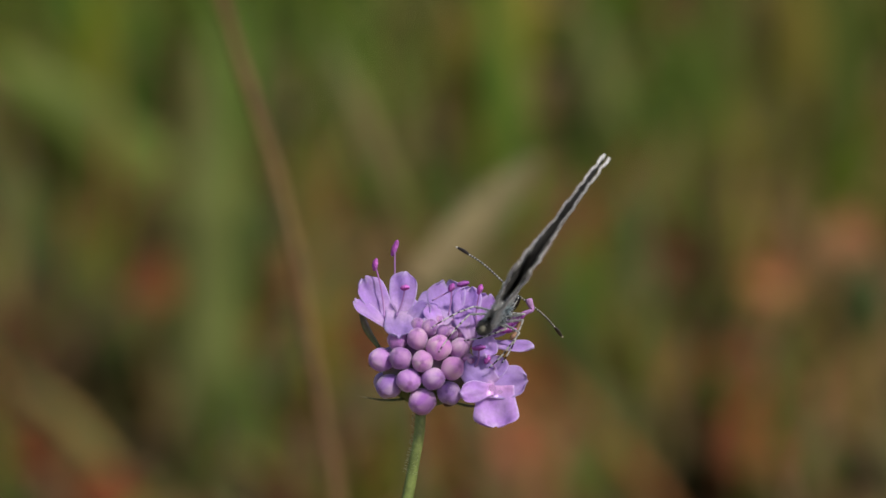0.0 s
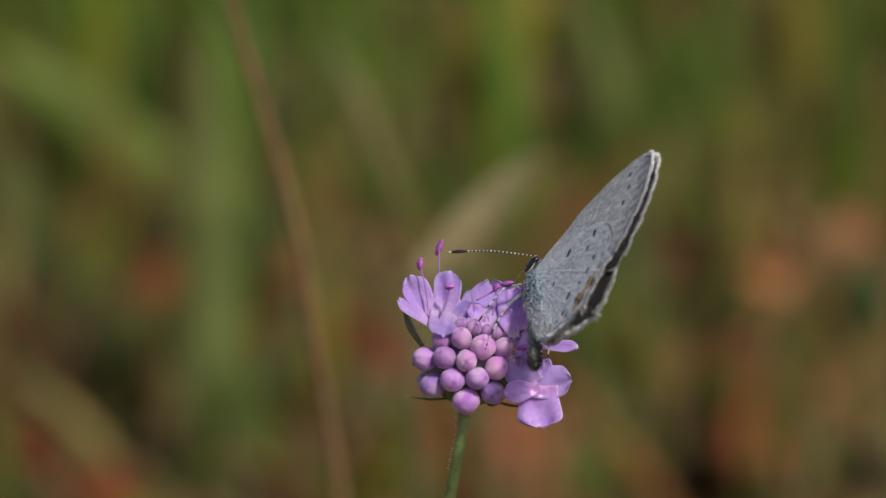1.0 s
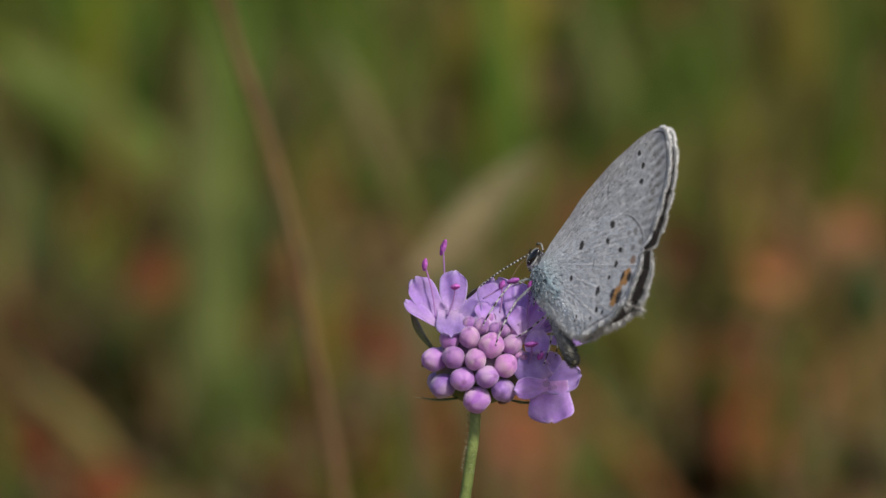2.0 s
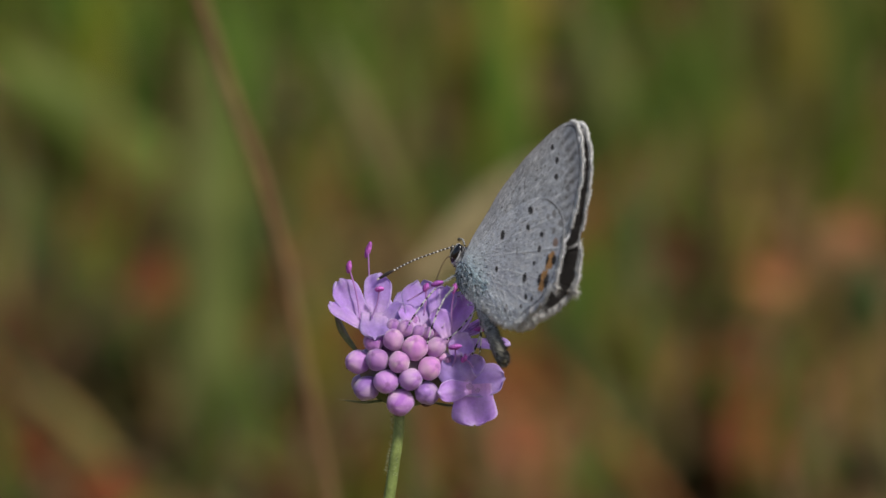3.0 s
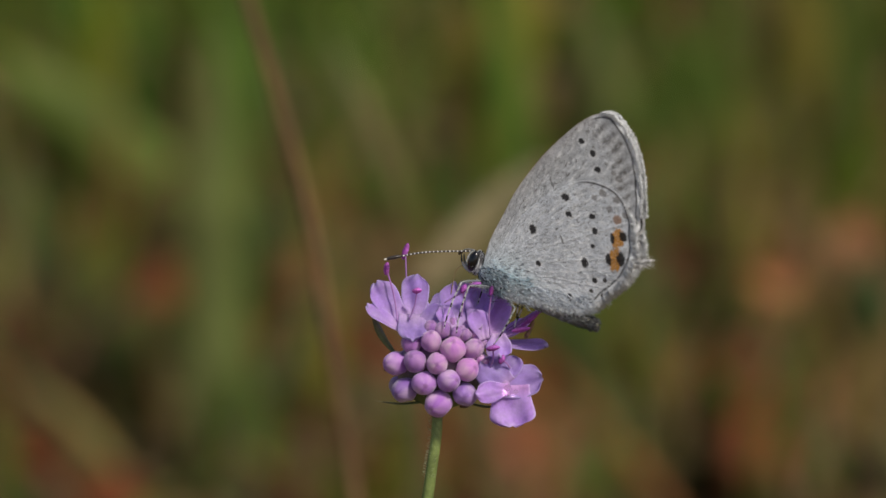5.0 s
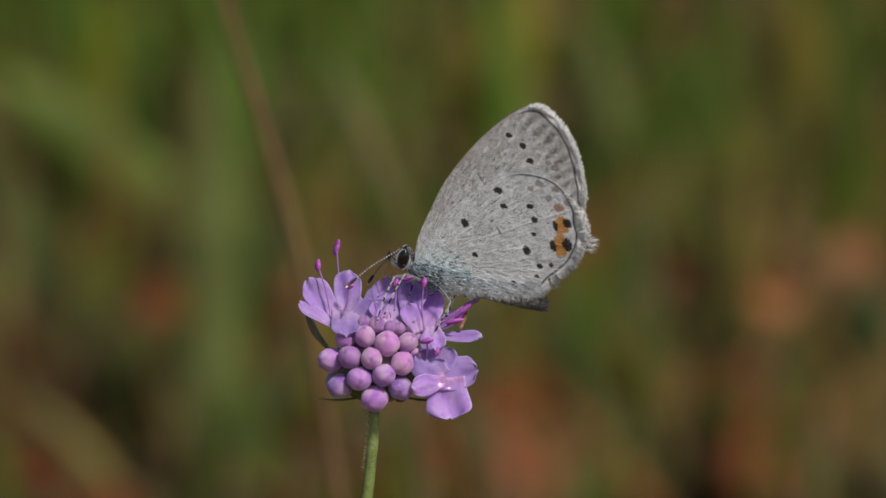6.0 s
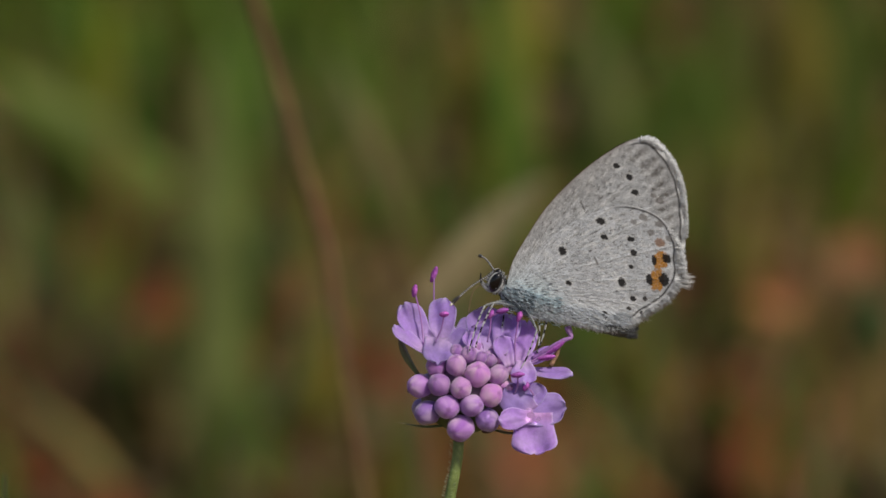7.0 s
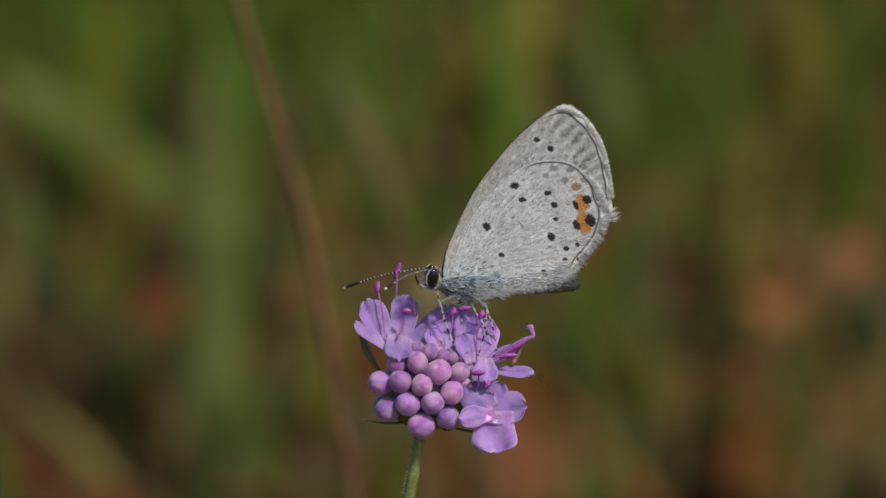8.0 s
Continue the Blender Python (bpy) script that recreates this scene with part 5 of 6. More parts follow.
def butterfly():
    base = new("butterfly")
    tagged(base, "small grey tailed butterfly with closed wings on the flower", "butterfly")
    rng = random.Random(2)
    # thorax
    sh = Shape()
    ax = Vector((0.88, 0, -0.35)).normalized()
    up = Vector((0.35, 0, 0.88)).normalized()
    ball(sh, Vector((-4, 0, 0)) * U, (up * 23 * U, Vector((0, 14, 0)) * U, ax * 40 * U), lambda u, a: lerp((0.46, 0.54, 0.59), (0.10, 0.12, 0.15), 0.3 + 1.6 * noise.noise(Vector((math.cos(a) * 5, math.sin(a) * 5, u * 4)))), 16, 22)
    part("thorax", sh, BODY, base, "blue grey furry thorax")
    roots, ways = [], []
    for _ in range(1500):
        u, a = rng.uniform(-0.95, 0.95), rng.uniform(0, 6.28)
        r = math.sqrt(1 - u * u)
        nrm = (up * math.cos(a) * r + Vector((0, 1, 0)) * math.sin(a) * r + ax * u)
        roots.append((Vector((-4, 0, 0)) + up * 23 * math.cos(a) * r + Vector((0, 14, 0)) * math.sin(a) * r + ax * 40 * u) * U)
        ways.append(nrm * 0.25 + ax * 0.9 + Vector((rng.gauss(0, 0.25), rng.gauss(0, 0.25), rng.gauss(0, 0.25))))
    sh = Shape()
    hairs(sh, roots, ways, 13 * U, 0.75 * U, lambda g: (lerp((0.80, 0.84, 0.88), (0.42, 0.55, 0.64), g.random()) if g.random() < 0.68 else (0.03, 0.035, 0.05)), rng)
    part("thorax_fur", sh, HAIR, base, "pale blue fur")
    # abdomen
    sh = Shape()
    line = [(0, 0, 0), (50, 0, -14), (110, 0, -28), (155, 0, -38), (174, 0, -42)]
    tube(sh, scaled(line), lambda t: (14.5 * math.sin(math.pi * (0.25 + 0.70 * t)) ** 0.5) * (1 + 0.03 * math.cos(t * 50)) * U,
         lambda t: lerp((0.44, 0.46, 0.48), (0.10, 0.095, 0.075), t * 1.3), 18, 40)

    def flat(x):
        """How round the body is across: pressed flat between the wings, full at its end."""
        return 0.48 + 0.47 * min(max((x / U - 105) / 45, 0), 1)

    sh.squeeze(flat)
    abdomen = part("abdomen", sh, BODY, base, "dark grey scaly abdomen", at=ABDOMEN * U)
    roots, ways = [], []
    pts = smooth_line(line, 40)
    sh = Shape()
    for _ in range(1100):
        k = rng.uniform(0, 38)
        p = pts[int(k)].lerp(pts[int(k) + 1], k % 1)
        t = k / 39
        a = rng.uniform(0, 6.28)
        w = Vector((0, math.cos(a), math.sin(a)))
        root = (p + Vector((0, w.y * flat(p.x * U), w.z)) * 14.5 * math.sin(math.pi * (0.25 + 0.70 * t)) ** 0.5) * U
        way = w * 0.30 + Vector((1, rng.gauss(0, 0.2), rng.gauss(0, 0.2)))
        pale = lerp((0.58, 0.60, 0.61), (0.20, 0.20, 0.21), (t - 0.3) * 1.6)
        hairs(sh, [root], [way], 9 * U, 0.7 * U, lerp(pale, (0.05, 0.05, 0.05), rng.random() ** 0.9), rng)
    part("abdomen_fur", sh, HAIR, abdomen)
    # tufts that cover the wing roots
    for side in (1, -1):
        roots, ways = [], []
        for _ in range(520):
            x, z = rng.uniform(-24, 66), rng.gauss(-6, 12)
            z -= 0.12 * x
            roots.append(Vector((x, -side * (gap(x, z) + 2.6), z)) * U)
            ways.append(Vector((0.9, -side * 0.07, rng.gauss(0.05, 0.30))))
        sh = Shape()
        hairs(sh, roots, ways, 13 * U, 0.7 * U, lambda g: (lerp((0.74, 0.84, 0.88), (0.54, 0.68, 0.75), g.random()) if g.random() < 0.86 else (0.03, 0.04, 0.06)), rng)
        part("wing_root_fur", sh, HAIR, base, "pale blue fur")
        roots, ways = [], []
        for _ in range(1500):
            x = rng.uniform(15, 190)
            z = -24 - 0.06 * x + rng.uniform(-5, 6) + 26 * rng.random() ** 3 + max(0, x - 150) * 0.25
            roots.append(Vector((x, -side * (gap(x, z) + 2.2), z)) * U)
            ways.append(Vector((0.8, -side * 0.1, rng.gauss(-0.25, 0.2))))
        sh = Shape()
        hairs(sh, roots, ways, 17 * U, 0.65 * U, lambda g: lerp((0.88, 0.91, 0.96), (0.6, 0.63, 0.65), g.random() ** 2), rng)
        part("hem_fur", sh, HAIR, base, "white fringe of hair")
    roots, ways = [], []
    for _ in range(700):
        x = rng.uniform(110, 222)
        z = -26 + 0.20 * (x - 110) + rng.uniform(-8, 8)
        roots.append(Vector((x, rng.uniform(-1, 1) * (gap(x, z) + 1), z)) * U)
        ways.append(Vector((0.9, rng.gauss(0, 0.35), rng.gauss(0.05, 0.35))))
    sh = Shape()
    hairs(sh, roots, ways, 13 * U, 0.55 * U, lambda g: lerp((0.90, 0.905, 0.91), (0.55, 0.57, 0.6), g.random() ** 2), rng)
    part("hem_fur", sh, HAIR, base, "white fringe of hair")
    # head
    NECK = Vector((6, 0, 1)) * U
    sh = Shape()
    ball(sh, Vector((-52, 0, 22)) * U, (Vector((17, 0, 0)) * U, Vector((0, 13, 0)) * U, Vector((0, 0, 19)) * U), lambda u, a: lerp((0.62, 0.63, 0.66), (0.05, 0.05, 0.055), (u + 0.3) * 1.4 + 0.5 * math.cos(a)), 14, 20)
    head = part("head", sh, BODY, base, "grey head with white scales", at=NECK)
    for side in (1, -1):
        sh = Shape()
        ball(sh, Vector((-54, -side * 9.5, 25)) * U, (Vector((9.4, 0, -3)) * U, Vector((0, 8, 0)) * U, Vector((5, 0, 18)) * U), (0.01, 0.01, 0.01), 14, 20)
        part("eye", sh, EYEM, head, "glossy black compound eye")
        for first, wide in ((-6, 1.2), (8, 0.9)):
            ring = [(-54 + 11.4 * math.cos(a) + 5.3 * math.sin(a), -side * 11.5, 25 + 19 * math.sin(a) - 3.3 * math.cos(a)) for a in [x * 0.22 for x in range(first, first + 10)]]
            sh = Shape()
            tube(sh, scaled(ring), lambda t: (0.35 + wide * math.sin(3.14 * t)) * U, (0.80, 0.80, 0.79), 8, 36)
            part("eye_rim", sh, HAIR, head, "thin white rim of the eye")
        sh = Shape()
        tube(sh, scaled([(-60, -side * 5, 6), (-72, -side * 5, 12), (-80, -side * 4.5, 22), (-82, -side * 4.5, 34)]), lambda t: (3.6 - 2.6 * t) * U, lambda t: lerp((0.70, 0.70, 0.70), (0.03, 0.03, 0.03), (t - 0.45) * 5), 8, 20)
        part("palp", sh, HAIR, head, "white palp with a black tip")
    roots, ways = [], []
    for _ in range(230):
        a, u = rng.uniform(0, 6.28), rng.uniform(-1, 0.9)
        r = math.sqrt(1 - u * u)
        w = Vector((math.cos(a) * r, math.sin(a) * r, u))
        if abs(w.y) > 0.55 and w.z > -0.2:
            continue
        roots.append((Vector((-52, 0, 22)) + Vector((w.x * 17, w.y * 13, w.z * 19))) * U)
        ways.append(w + Vector((-0.3, 0, 0.1)))
    sh = Shape()
    hairs(sh, roots, ways, 5.5 * U, 0.7 * U, lambda g: (0.66, 0.67, 0.70) if g.random() < 0.7 else (0.06, 0.06, 0.07), rng)
    part("head_fur", sh, HAIR, head, "white and black bristles")
    sh = Shape()
    tube(sh, scaled([(-62, 0, 8), (-78, -2, 14), (-92, -4, 0), (-96, -6, -40)]), 0.9 * U, (0.26, 0.18, 0.09), 8, 24)
    part("proboscis", sh, CHITIN, head, "thin brown curved tongue")
    return base, abdomen


fly, abdomen = butterfly()
wings = {(s, h): wing(fly, s, h) for s in (1, -1) for h in (False, True)}
HIPS = ((-26, -9, -6), (-9, -11, -14), (11, -10, -18), (-26, 9, -6), (-9, 11, -14), (11, 10, -18))
legs = [leg(fly, hip) for hip in HIPS]
feelers = [antenna(fly, (-53, -5, 43)), antenna(fly, (-53, 5, 43))]


def turned(axis, up):
    """A turn that brings local z onto axis with local x near up."""
    z = Vector(axis).normalized()
    x = Vector(up)
    x = (x - z * x.dot(z)).normalized()
    return Matrix((x, z.cross(x), z)).transposed()


def motions():
    tip = Matrix.Rotation(radians(-PITCH), 4, "X")

    def at(x, y, z):
        return Matrix.Translation(Vector(FOCUS)) @ tip @ Matrix.Translation(Vector((x, y, z)) * U)

    # flower: time, across, up, roll
    FLOWER = (
        (0, -27.9, -281.0, 0.40),
        (0.1, -42.4, -305.2, 0.64),
        (0.2, 22.1, -351.4, 0.88),
        (0.3, -23.4, -313.6, 1.12),
        (0.4, -32.9, -285.8, 1.36),
        (0.5, 2.6, -282.0, 1.60),
        (0.6, -7.6, -282.0, 1.28),
        (0.7, -61.7, -279.0, 0.96),
        (0.8, 0.2, -276.0, 0.64),
        (0.9, 54.1, -279.0, 0.32),
        (1, 46.0, -286.0, 0.00),
        (1.1, -27.1, -279.6, 0.88),
        (1.2, 41.8, -263.3, 1.76),
        (1.3, 56.7, -263.9, 2.64),
        (1.4, -44.4, -261.5, 3.52),
        (1.5, -89.5, -248.1, 4.40),
        (1.6, 29.2, -279.3, 4.02),
        (1.7, 73.9, -292.5, 3.64),
        (1.8, -13.5, -266.7, 3.26),
        (1.9, -19.8, -237.9, 2.88),
        (2, 67.9, -288.1, 2.50),
        (2.1, 78.8, -318.5, 2.47),
        (2.2, 24.7, -297.9, 2.45),
        (2.45, -46.5, -285.4, 2.38),
        (2.7, 13.3, -268.9, 2.31),
        (2.95, -46.8, -282.4, 2.25),
        (3.15, -87.0, -288.2, 2.19),
        (3.3, -73.1, -282.3, 2.15),
        (3.4, -60.2, -261.7, 2.13),
        (3.5, -122.3, -282.1, 2.10),
        (3.6, -159.9, -298.1, 2.54),
        (3.7, -67.6, -244.1, 2.98),
        (3.8, -55.2, -213.1, 3.42),
        (3.9, -123.8, -272.1, 3.86),
        (4, 2.5, -265.1, 4.30),
        (4.1, 47.5, -222.1, 3.72),
        (4.2, -52.5, -250.1, 3.14),
        (4.3, -111.5, -292.1, 2.56),
        (4.4, 35.5, -247.1, 1.98),
        (4.5, 76.5, -221.0, 1.40),
        (4.6, -20.2, -302.4, 1.61),
        (4.7, -27.0, -316.7, 1.81),
        (4.9, 15.6, -283.4, 2.23),
        (5.15, -43.7, -281.7, 2.74),
        (5.4, 6.9, -255.1, 3.26),
        (5.6, -32.5, -254.8, 3.67),
        (5.8, -46.0, -231.4, 4.09),
        (5.9, -77.7, -251.8, 4.29),
        (6, -117.4, -242.1, 4.50),
        (6.1, -89.6, -238.5, 4.14),
        (6.2, -22.7, -295.9, 3.78),
        (6.3, -29.8, -324.3, 3.42),
        (6.4, -67.9, -265.7, 3.06),
        (6.5, -29.1, -257.1, 2.70),
        (6.6, 34.2, -288.1, 2.16),
        (6.7, -5.6, -304.0, 1.62),
        (6.8, -54.4, -296.0, 1.08),
        (6.9, -7.2, -264.0, 0.54),
        (7, 30.0, -291.0, 0.00),
        (7.1, -22.0, -294.2, -0.06),
        (7.2, -10.0, -247.4, -0.12),
        (7.3, 23.9, -261.6, -0.18),
        (7.4, 16.9, -265.8, -0.24),
        (7.5, 21.9, -308.0, -0.30),
        (7.6, 23.5, -339.4, -0.42),
        (7.7, 9.0, -318.8, -0.54),
        (7.8, 30.6, -368.2, -0.66),
        (7.9, 62.1, -383.6, -0.78),
        (8, -37.3, -284.0, -0.90),
    )
    flower_poses = {t: at(x, 0, z) @ pose(0, 0, 0, 0, -r, 0) for t, x, z, r in FLOWER}
    walk(bloom, list(flower_poses.items()))
    # butterfly: time, across, depth, up and its turn
    FLY = (
        (0, 111.0, -64, -103.9, (-35.8, -4.1, -91.0)),
        (0.1, 91.1, -64, -122.2, (-35.2, -0.8, -91.4)),
        (0.2, 151.3, -64, -162.4, (-34.6, 2.6, -91.8)),
        (0.3, 100.4, -64, -118.6, (-34.1, 5.9, -92.2)),
        (0.4, 88.6, -64, -84.9, (-33.4, 8.3, -92.7)),
        (0.5, 119.7, -64, -75.1, (-32.8, 10.6, -93.0)),
        (0.6, 116.4, -64, -71.3, (-31.9, 11.8, -93.7)),
        (0.7, 58.3, -64, -64.3, (-30.9, 12.8, -92.0)),
        (0.8, 118.0, -64, -63.5, (-29.7, 16.8, -84.8)),
        (0.9, 169.8, -64, -64.7, (-28.5, 18.0, -80.7)),
        (1, 167.6, -64, -69.7, (-27.0, 19.2, -78.4)),
        (1.1, 91.6, -64, -62.6, (-25.7, 19.7, -78.6)),
        (1.2, 157.6, -64, -45.4, (-24.2, 20.2, -78.8)),
        (1.3, 169.6, -64, -45.4, (-22.7, 20.6, -78.8)),
        (1.4, 65.5, -64, -42.3, (-21.3, 21.1, -79.0)),
        (1.5, 17.5, -64, -28.2, (-19.8, 21.7, -78.9)),
        (1.6, 138.1, -64, -58.2, (-19.3, 21.6, -75.8)),
        (1.7, 184.8, -64, -70.4, (-19.0, 21.4, -72.7)),
        (1.8, 99.5, -64, -43.5, (-18.7, 21.3, -69.6)),
        (1.9, 95.2, -64, -13.6, (-18.4, 21.1, -66.5)),
        (2, 184.9, -64, -62.8, (-18.1, 20.9, -63.4)),
        (2.1, 196.3, -64, -91.8, (-17.4, 20.6, -63.1)),
        (2.2, 142.6, -64, -69.9, (-16.7, 20.2, -62.7)),
        (2.45, 72.6, -63, -54.0, (-14.9, 19.4, -61.9)),
        (2.7, 133.6, -62, -34.0, (-13.2, 18.5, -61.1)),
        (2.95, 74.6, -61, -44.1, (-11.5, 17.6, -60.3)),
        (3.15, 35.4, -60, -47.1, (-10.1, 16.9, -59.7)),
        (3.3, 50.0, -59, -39.2, (-9.1, 16.3, -59.3)),
        (3.4, 63.4, -58, -17.2, (-8.4, 15.9, -59.0)),
        (3.5, 1.7, -58, -36.2, (-7.7, 15.6, -58.7)),
        (3.6, -39.6, -58, -54.4, (-6.5, 15.6, -56.2)),
        (3.7, 49.0, -58, -2.6, (-5.2, 15.6, -53.8)),
        (3.8, 57.6, -58, 26.1, (-3.9, 15.6, -51.2)),
        (3.9, -14.8, -57, -35.1, (-2.7, 15.4, -48.8)),
        (4, 108.0, -57, -30.3, (-1.4, 15.0, -46.4)),
        (4.1, 153.6, -57, 13.1, (-2.1, 13.8, -45.2)),
        (4.2, 54.3, -57, -14.6, (-2.8, 12.4, -44.1)),
        (4.3, -4.0, -57, -56.2, (-3.5, 11.1, -42.9)),
        (4.4, 143.7, -56, -10.9, (-4.2, 9.9, -41.7)),
        (4.5, 185.3, -56, 15.6, (-4.9, 8.6, -40.4)),
        (4.6, 88.0, -56, -65.6, (-3.2, 8.4, -38.4)),
        (4.7, 80.6, -56, -79.7, (-1.5, 8.3, -36.4)),
        (4.9, 122.0, -54, -45.9, (2.0, 7.9, -32.4)),
        (5.15, 61.2, -53, -43.6, (6.3, 7.1, -27.4)),
        (5.4, 110.2, -51, -16.3, (10.6, 6.2, -22.4)),
        (5.6, 69.6, -49, -15.4, (13.8, 5.1, -18.5)),
        (5.8, 54.9, -48, 8.4, (17.1, 4.1, -14.7)),
        (5.9, 22.6, -47, -11.7, (18.7, 3.6, -12.8)),
        (6, -17.8, -46, -1.7, (20.4, 3.0, -10.9)),
        (6.1, 12.7, -46, 1.8, (21.5, 4.8, -10.5)),
        (6.2, 82.2, -46, -55.7, (22.6, 6.6, -10.1)),
        (6.3, 77.8, -46, -84.2, (23.7, 8.5, -9.6)),
        (6.4, 42.3, -46, -25.8, (24.8, 10.3, -9.1)),
        (6.5, 83.8, -46, -17.2, (25.9, 12.1, -8.5)),
        (6.6, 146.1, -45, -46.5, (24.9, 10.9, -7.3)),
        (6.7, 105.3, -45, -60.8, (23.9, 9.9, -6.0)),
        (6.8, 55.6, -45, -51.0, (23.0, 8.8, -4.8)),
        (6.9, 101.8, -45, -17.4, (22.0, 7.8, -3.5)),
        (7, 138.1, -45, -42.6, (21.0, 6.8, -2.2)),
        (7.1, 82.5, -45, -42.0, (20.1, 5.2, -1.6)),
        (7.2, 91.0, -45, 8.6, (19.3, 3.7, -1.0)),
        (7.3, 121.4, -45, -1.8, (18.3, 2.4, -0.2)),
        (7.4, 110.9, -45, -2.2, (17.4, 1.2, 0.5)),
        (7.5, 112.4, -44, -40.6, (16.4, 0.0, 1.3)),
        (7.6, 110.1, -44, -72.1, (17.3, -2.4, 2.6)),
        (7.7, 91.7, -44, -51.7, (18.2, -4.9, 3.9)),
        (7.8, 109.4, -44, -101.3, (19.0, -7.4, 5.0)),
        (7.9, 137.1, -44, -116.8, (19.8, -9.9, 5.9)),
        (8, 33.8, -44, -17.5, (20.7, -12.5, 6.8)),
    )
    fly_poses = {t: at(x, y, z) @ Euler([radians(a) for a in e]).to_matrix().to_4x4() for t, x, y, z, e in FLY}
    walk(fly, list(fly_poses.items()))
    # forewings slide over the hindwings, and the far pair opens a little: time, slide, opening
    WINGS = ((0, -1.5, 0.0), (0.5, 3.0, 0.4), (1, 6.4, 0.6), (1.5, 7.7, 0.0), (2, 11.2, 1.0), (3.5, 1.7, 3.6), (4, -0.1, 3.2), (4.5, 0.0, 1.6), (6, 0.5, 0.3), (6.5, 0.8, 0.0), (7, 1.4, 0.0), (7.5, 0.8, 0.0), (8, -8.0, 0.0))
    for side, share in ((1, 0.0), (-1, 1.0)):
        hinge = Matrix.Translation(HINGE * U)
        walk(wings[(side, False)], [(t, hinge @ pose(0, 0, 0, 0, 0, 0.4 * share * w) @ pose(0, 0, 0, 0, -p, 0)) for t, p, w in WINGS])
        if share:
            walk(wings[(side, True)], [(t, hinge @ pose(0, 0, 0, 0, 0, share * w)) for t, p, w in WINGS])
    # the abdomen hangs lower or lies closer to the wings
    walk(abdomen, [(t, Matrix.Translation(ABDOMEN * U) @ pose(0, 0, 0, 0, -p, 0)) for t, p in ((0, 1), (0.5, -6), (1, -8), (1.5, -6), (2, -7), (3.5, -16), (4, -12), (4.5, -2), (6, 2), (6.5, 4), (7, 5), (7.5, 6), (8, 3))])
    # feelers
    for ob, rows in zip(feelers, (
        ((0, (-0.552, -0.829, 0.092)), (0.2, (-0.699, -0.715, 0.010)), (0.4, (-0.616, -0.746, -0.253)), (0.5, (-0.543, -0.722, -0.429)), (0.6, (-0.398, -0.695, -0.599)), (0.7, (-0.244, -0.610, -0.754)), (0.8, (-0.170, -0.518, -0.838)), (1, (-0.344, -0.818, -0.462)), (1.5, (-0.377, -0.903, -0.206)), (2, (-0.258, -0.440, -0.860)), (3.5, (-0.605, -0.755, -0.253)), (4, (-0.797, -0.575, 0.186)), (4.5, (-0.838, -0.539, -0.082)), (6, (-0.433, -0.893, -0.122)), (6.5, (-0.432, -0.579, -0.692)), (7, (-0.402, -0.913, -0.062)), (7.5, (-0.621, -0.596, -0.509)), (8, (-0.593, -0.774, 0.225))),
        ((0, (-0.753, 0.658, -0.025)), (0.4, (-0.610, 0.770, -0.187)), (0.5, (-0.674, 0.672, -0.306)), (1, (-0.787, 0.614, -0.057)), (1.5, (-0.865, 0.502, 0.000)), (2, (-0.879, 0.466, -0.100)), (3.5, (-0.870, 0.481, -0.103)), (4, (-0.795, 0.595, -0.122)), (4.5, (-0.686, 0.727, 0.036)), (6, (-0.526, 0.551, -0.648)), (6.5, (-0.836, 0.333, -0.437)), (7, (-0.221, 0.956, -0.194)), (7.5, (-0.685, 0.424, -0.593)), (8, (-0.910, 0.385, -0.155))),
    )):
        walk(ob, [(t, Matrix.Translation(ob.location) @ turned(d, (0, 0, 1) if abs(d[2]) < 0.9 else (-1, 0, 0)).to_4x4()) for t, d in rows])
    # the feet hold the flower: time and place on the flower head, then the side to which the knee bends
    FEET = (
        (((0, (16, -74, 151)), (7, (13, -66, 154)), (7.4, (35, -36, 207)), (8, (35, -36, 207))), (-0.6, -0.5, 1.0)),
        (((0, (28, -84, 108)), (2, (30, -84, 108)), (2.8, (48, -82, 119)), (4.6, (48, -82, 119)), (5.3, (26, -64, 160)), (7, (24, -64, 162)), (7.4, (54, -54, 160)), (8, (56, -54, 156))), (-0.6, -0.5, 1.0)),
        (((0, (76, -60, 122)), (2, (76, -60, 122)), (3.5, (96, -56, 122)), (4.6, (98, -56, 116)), (5.4, (101, -52, 104)), (7, (104, -52, 112)), (7.4, (106, -50, 146)), (8, (103, -50, 142))), (1.0, -0.5, 0.3)),
        (((0, (112, -14, 176)), (2.2, (108, -14, 180)), (4, (80, -18, 192)), (8, (72, -16, 196))), (0.2, 0.6, 1.0)),
        (((0, (145, -58, 84)), (3.5, (148, -58, 94)), (4.6, (140, -36, 130)), (7, (140, -30, 150)), (8, (130, -28, 150))), (1.0, -0.4, 0.2)),
        (((0, (120, -72, 74)), (2, (124, -72, 74)), (3.5, (138, -40, 104)), (5, (142, -24, 148)), (8, (136, -24, 150))), (1.0, -0.4, 0.2)),
    )
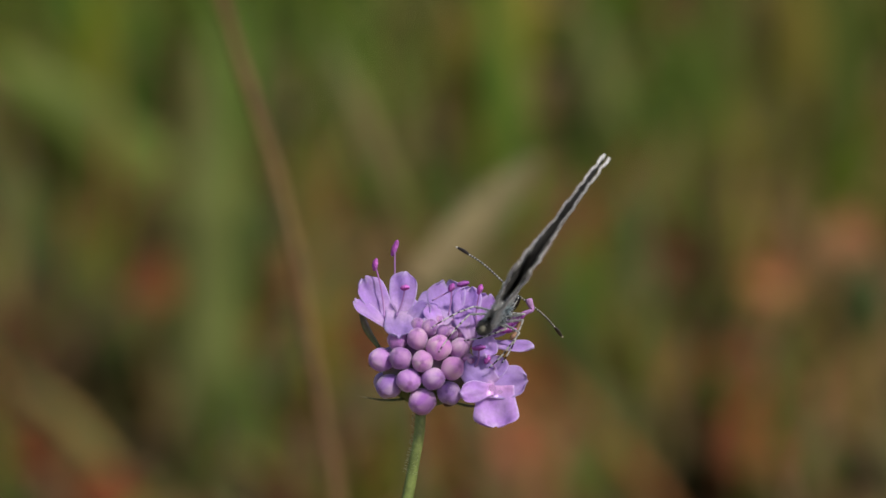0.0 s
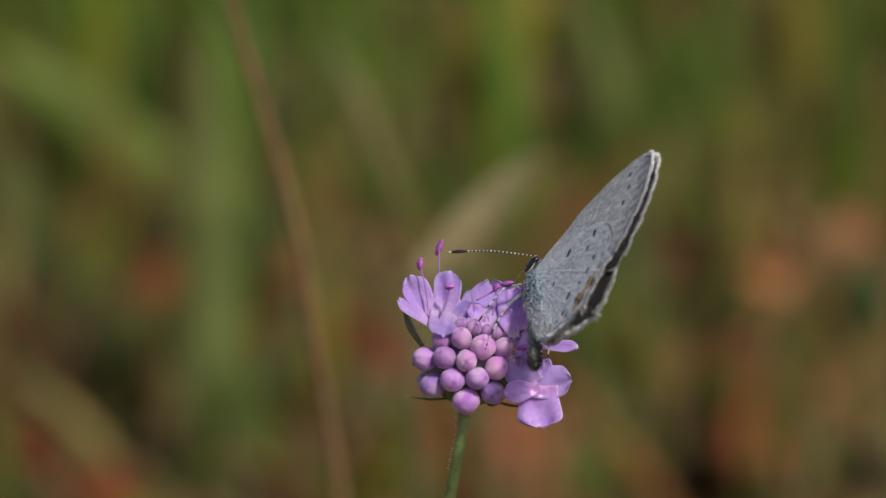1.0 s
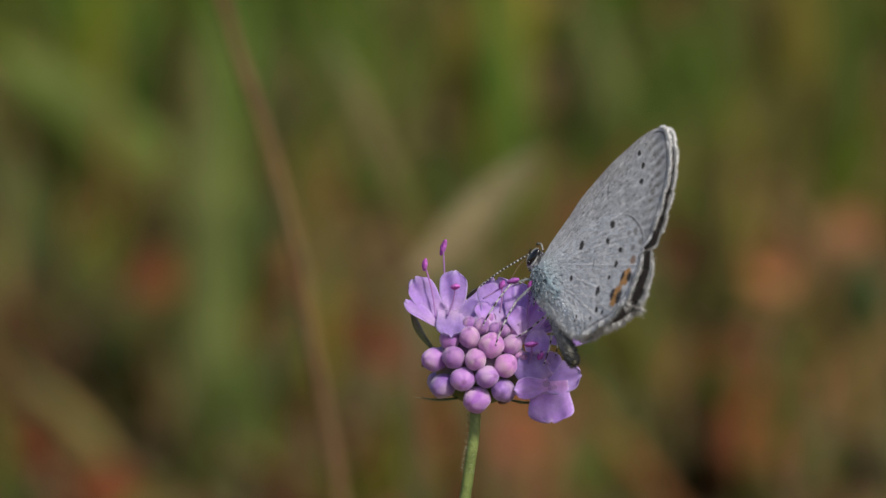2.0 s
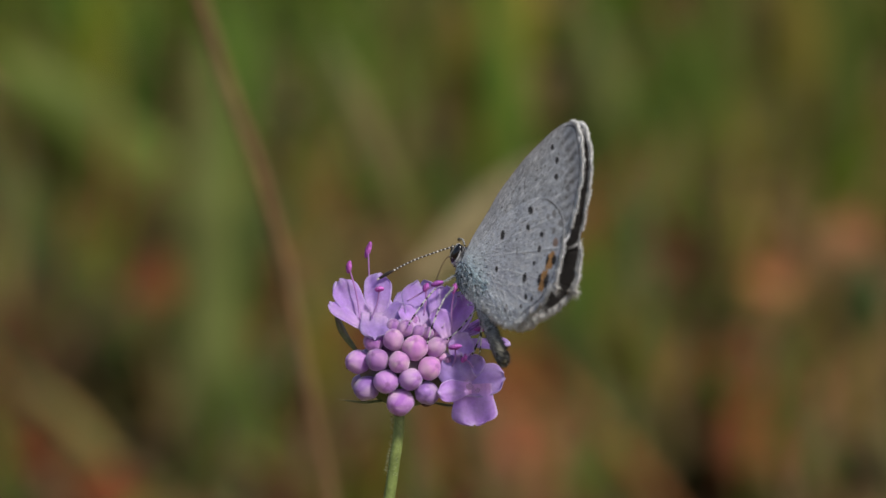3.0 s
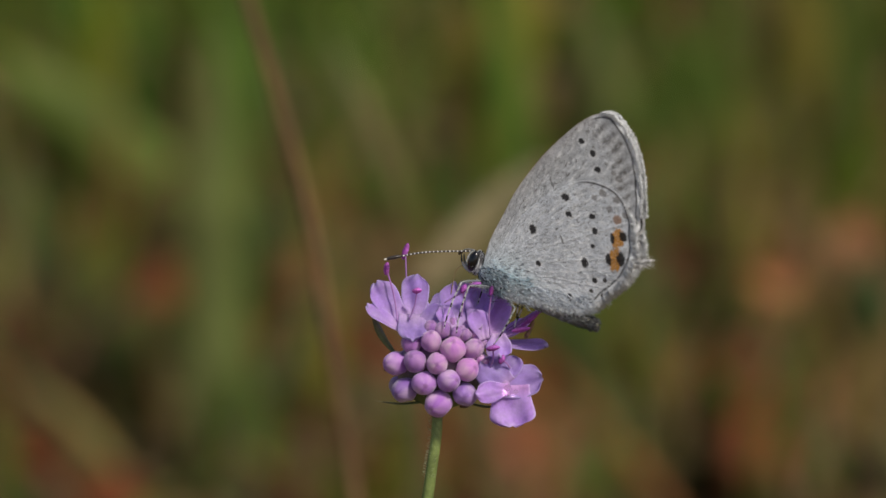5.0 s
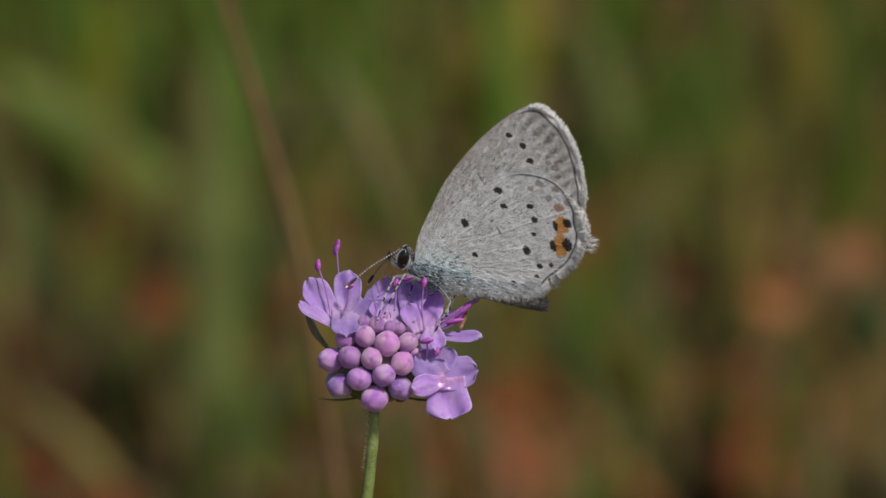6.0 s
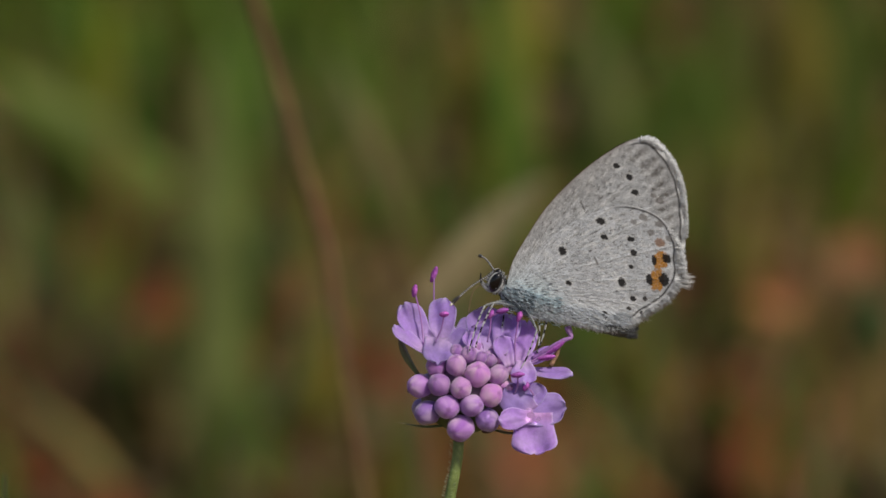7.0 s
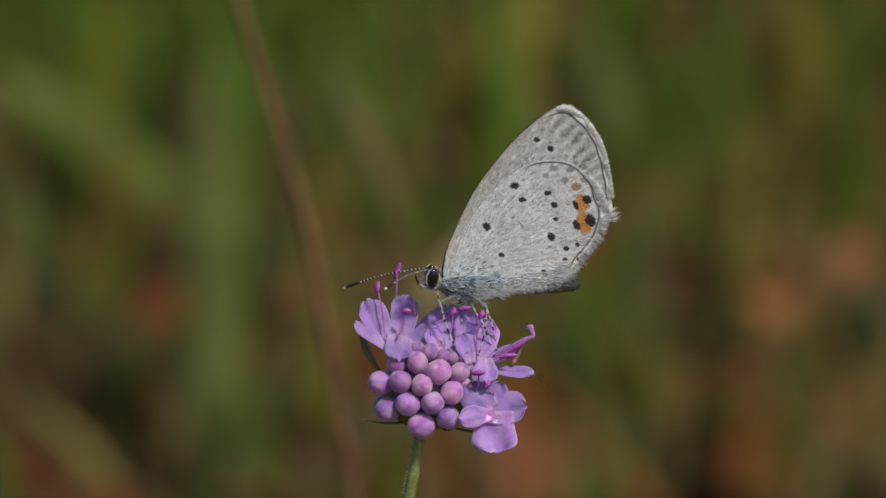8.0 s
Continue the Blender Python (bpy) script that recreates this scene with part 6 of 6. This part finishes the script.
    for (thigh, shin), hip, (steps, bend) in zip(legs, HIPS, FEET):
        upper, lower = [], []
        for t, body in fly_poses.items():
            k = max(n for n, step in enumerate(steps) if step[0] <= t)
            foot = Vector(steps[k][1])
            if k + 1 < len(steps):
                foot = foot.lerp(Vector(steps[k + 1][1]), (t - steps[k][0]) / (steps[k + 1][0] - steps[k][0]))
            # the foot and the knee's side as the body sees them
            to_body = body.inverted()
            d = (to_body @ (flower_poses[t] @ (foot * U))) / U - Vector(hip)
            side = to_body.to_3x3() @ (tip.to_3x3() @ Vector(bend))
            reach = min(max(d.length, SHIN - THIGH + 3), SHIN + THIGH - 2)
            d.normalize()
            side = (side - d * side.dot(d)).normalized()
            along = (THIGH ** 2 - SHIN ** 2 + reach ** 2) / (2 * reach)
            knee = d * along + side * math.sqrt(max(THIGH ** 2 - along ** 2, 0.0))
            up = turned(knee, side)
            upper.append((t, Matrix.Translation(Vector(hip) * U) @ up.to_4x4()))
            down = up.transposed() @ (d * reach - knee)
            lower.append((t, Matrix.Translation((0, 0, THIGH * U)) @ turned(down, up.transposed() @ side).to_4x4()))
        walk(thigh, upper)
        walk(shin, lower)
    # the green tip swings in late
    foot = Vector(((-0.0422, 0.0301, 0)))
    walk(tip_leaf, [(t, Matrix.Translation(foot) @ pose(0, 0, 0, 0, r, 0)) for t, r in ((0, -0.48), (1, -0.50), (2.2, -0.43), (3.5, -0.40), (4.5, -0.15), (5.2, -0.34), (6, -0.26), (6.5, -0.14), (7, -0.09), (7.5, 0.00), (8, -0.13))])
    # stalk: time, shift of its foot, lean
    foot = Vector((0.0378, 0.1607, 0))
    walk(stalk, [(t, Matrix.Translation(foot + Vector((x, 0, 0))) @ pose(0, 0, 0, 0, r, 0)) for t, x, r in (
        (0, 0.0000, 0.00),
        (0.5, -0.0010, 0.00),
        (1, -0.0016, 0.34),
        (1.5, -0.0022, 0.47),
        (2, 0.0019, -0.33),
        (3.5, 0.0061, -1.32),
        (4, -0.0027, 0.67),
        (4.5, -0.0036, 1.00),
        (6, -0.0016, 0.34),
        (6.5, -0.0020, 0.67),
        (7, -0.0010, 0.67),
        (7.5, -0.0007, 0.34),
        (8, -0.0002, 0.34),
    )])


motions()
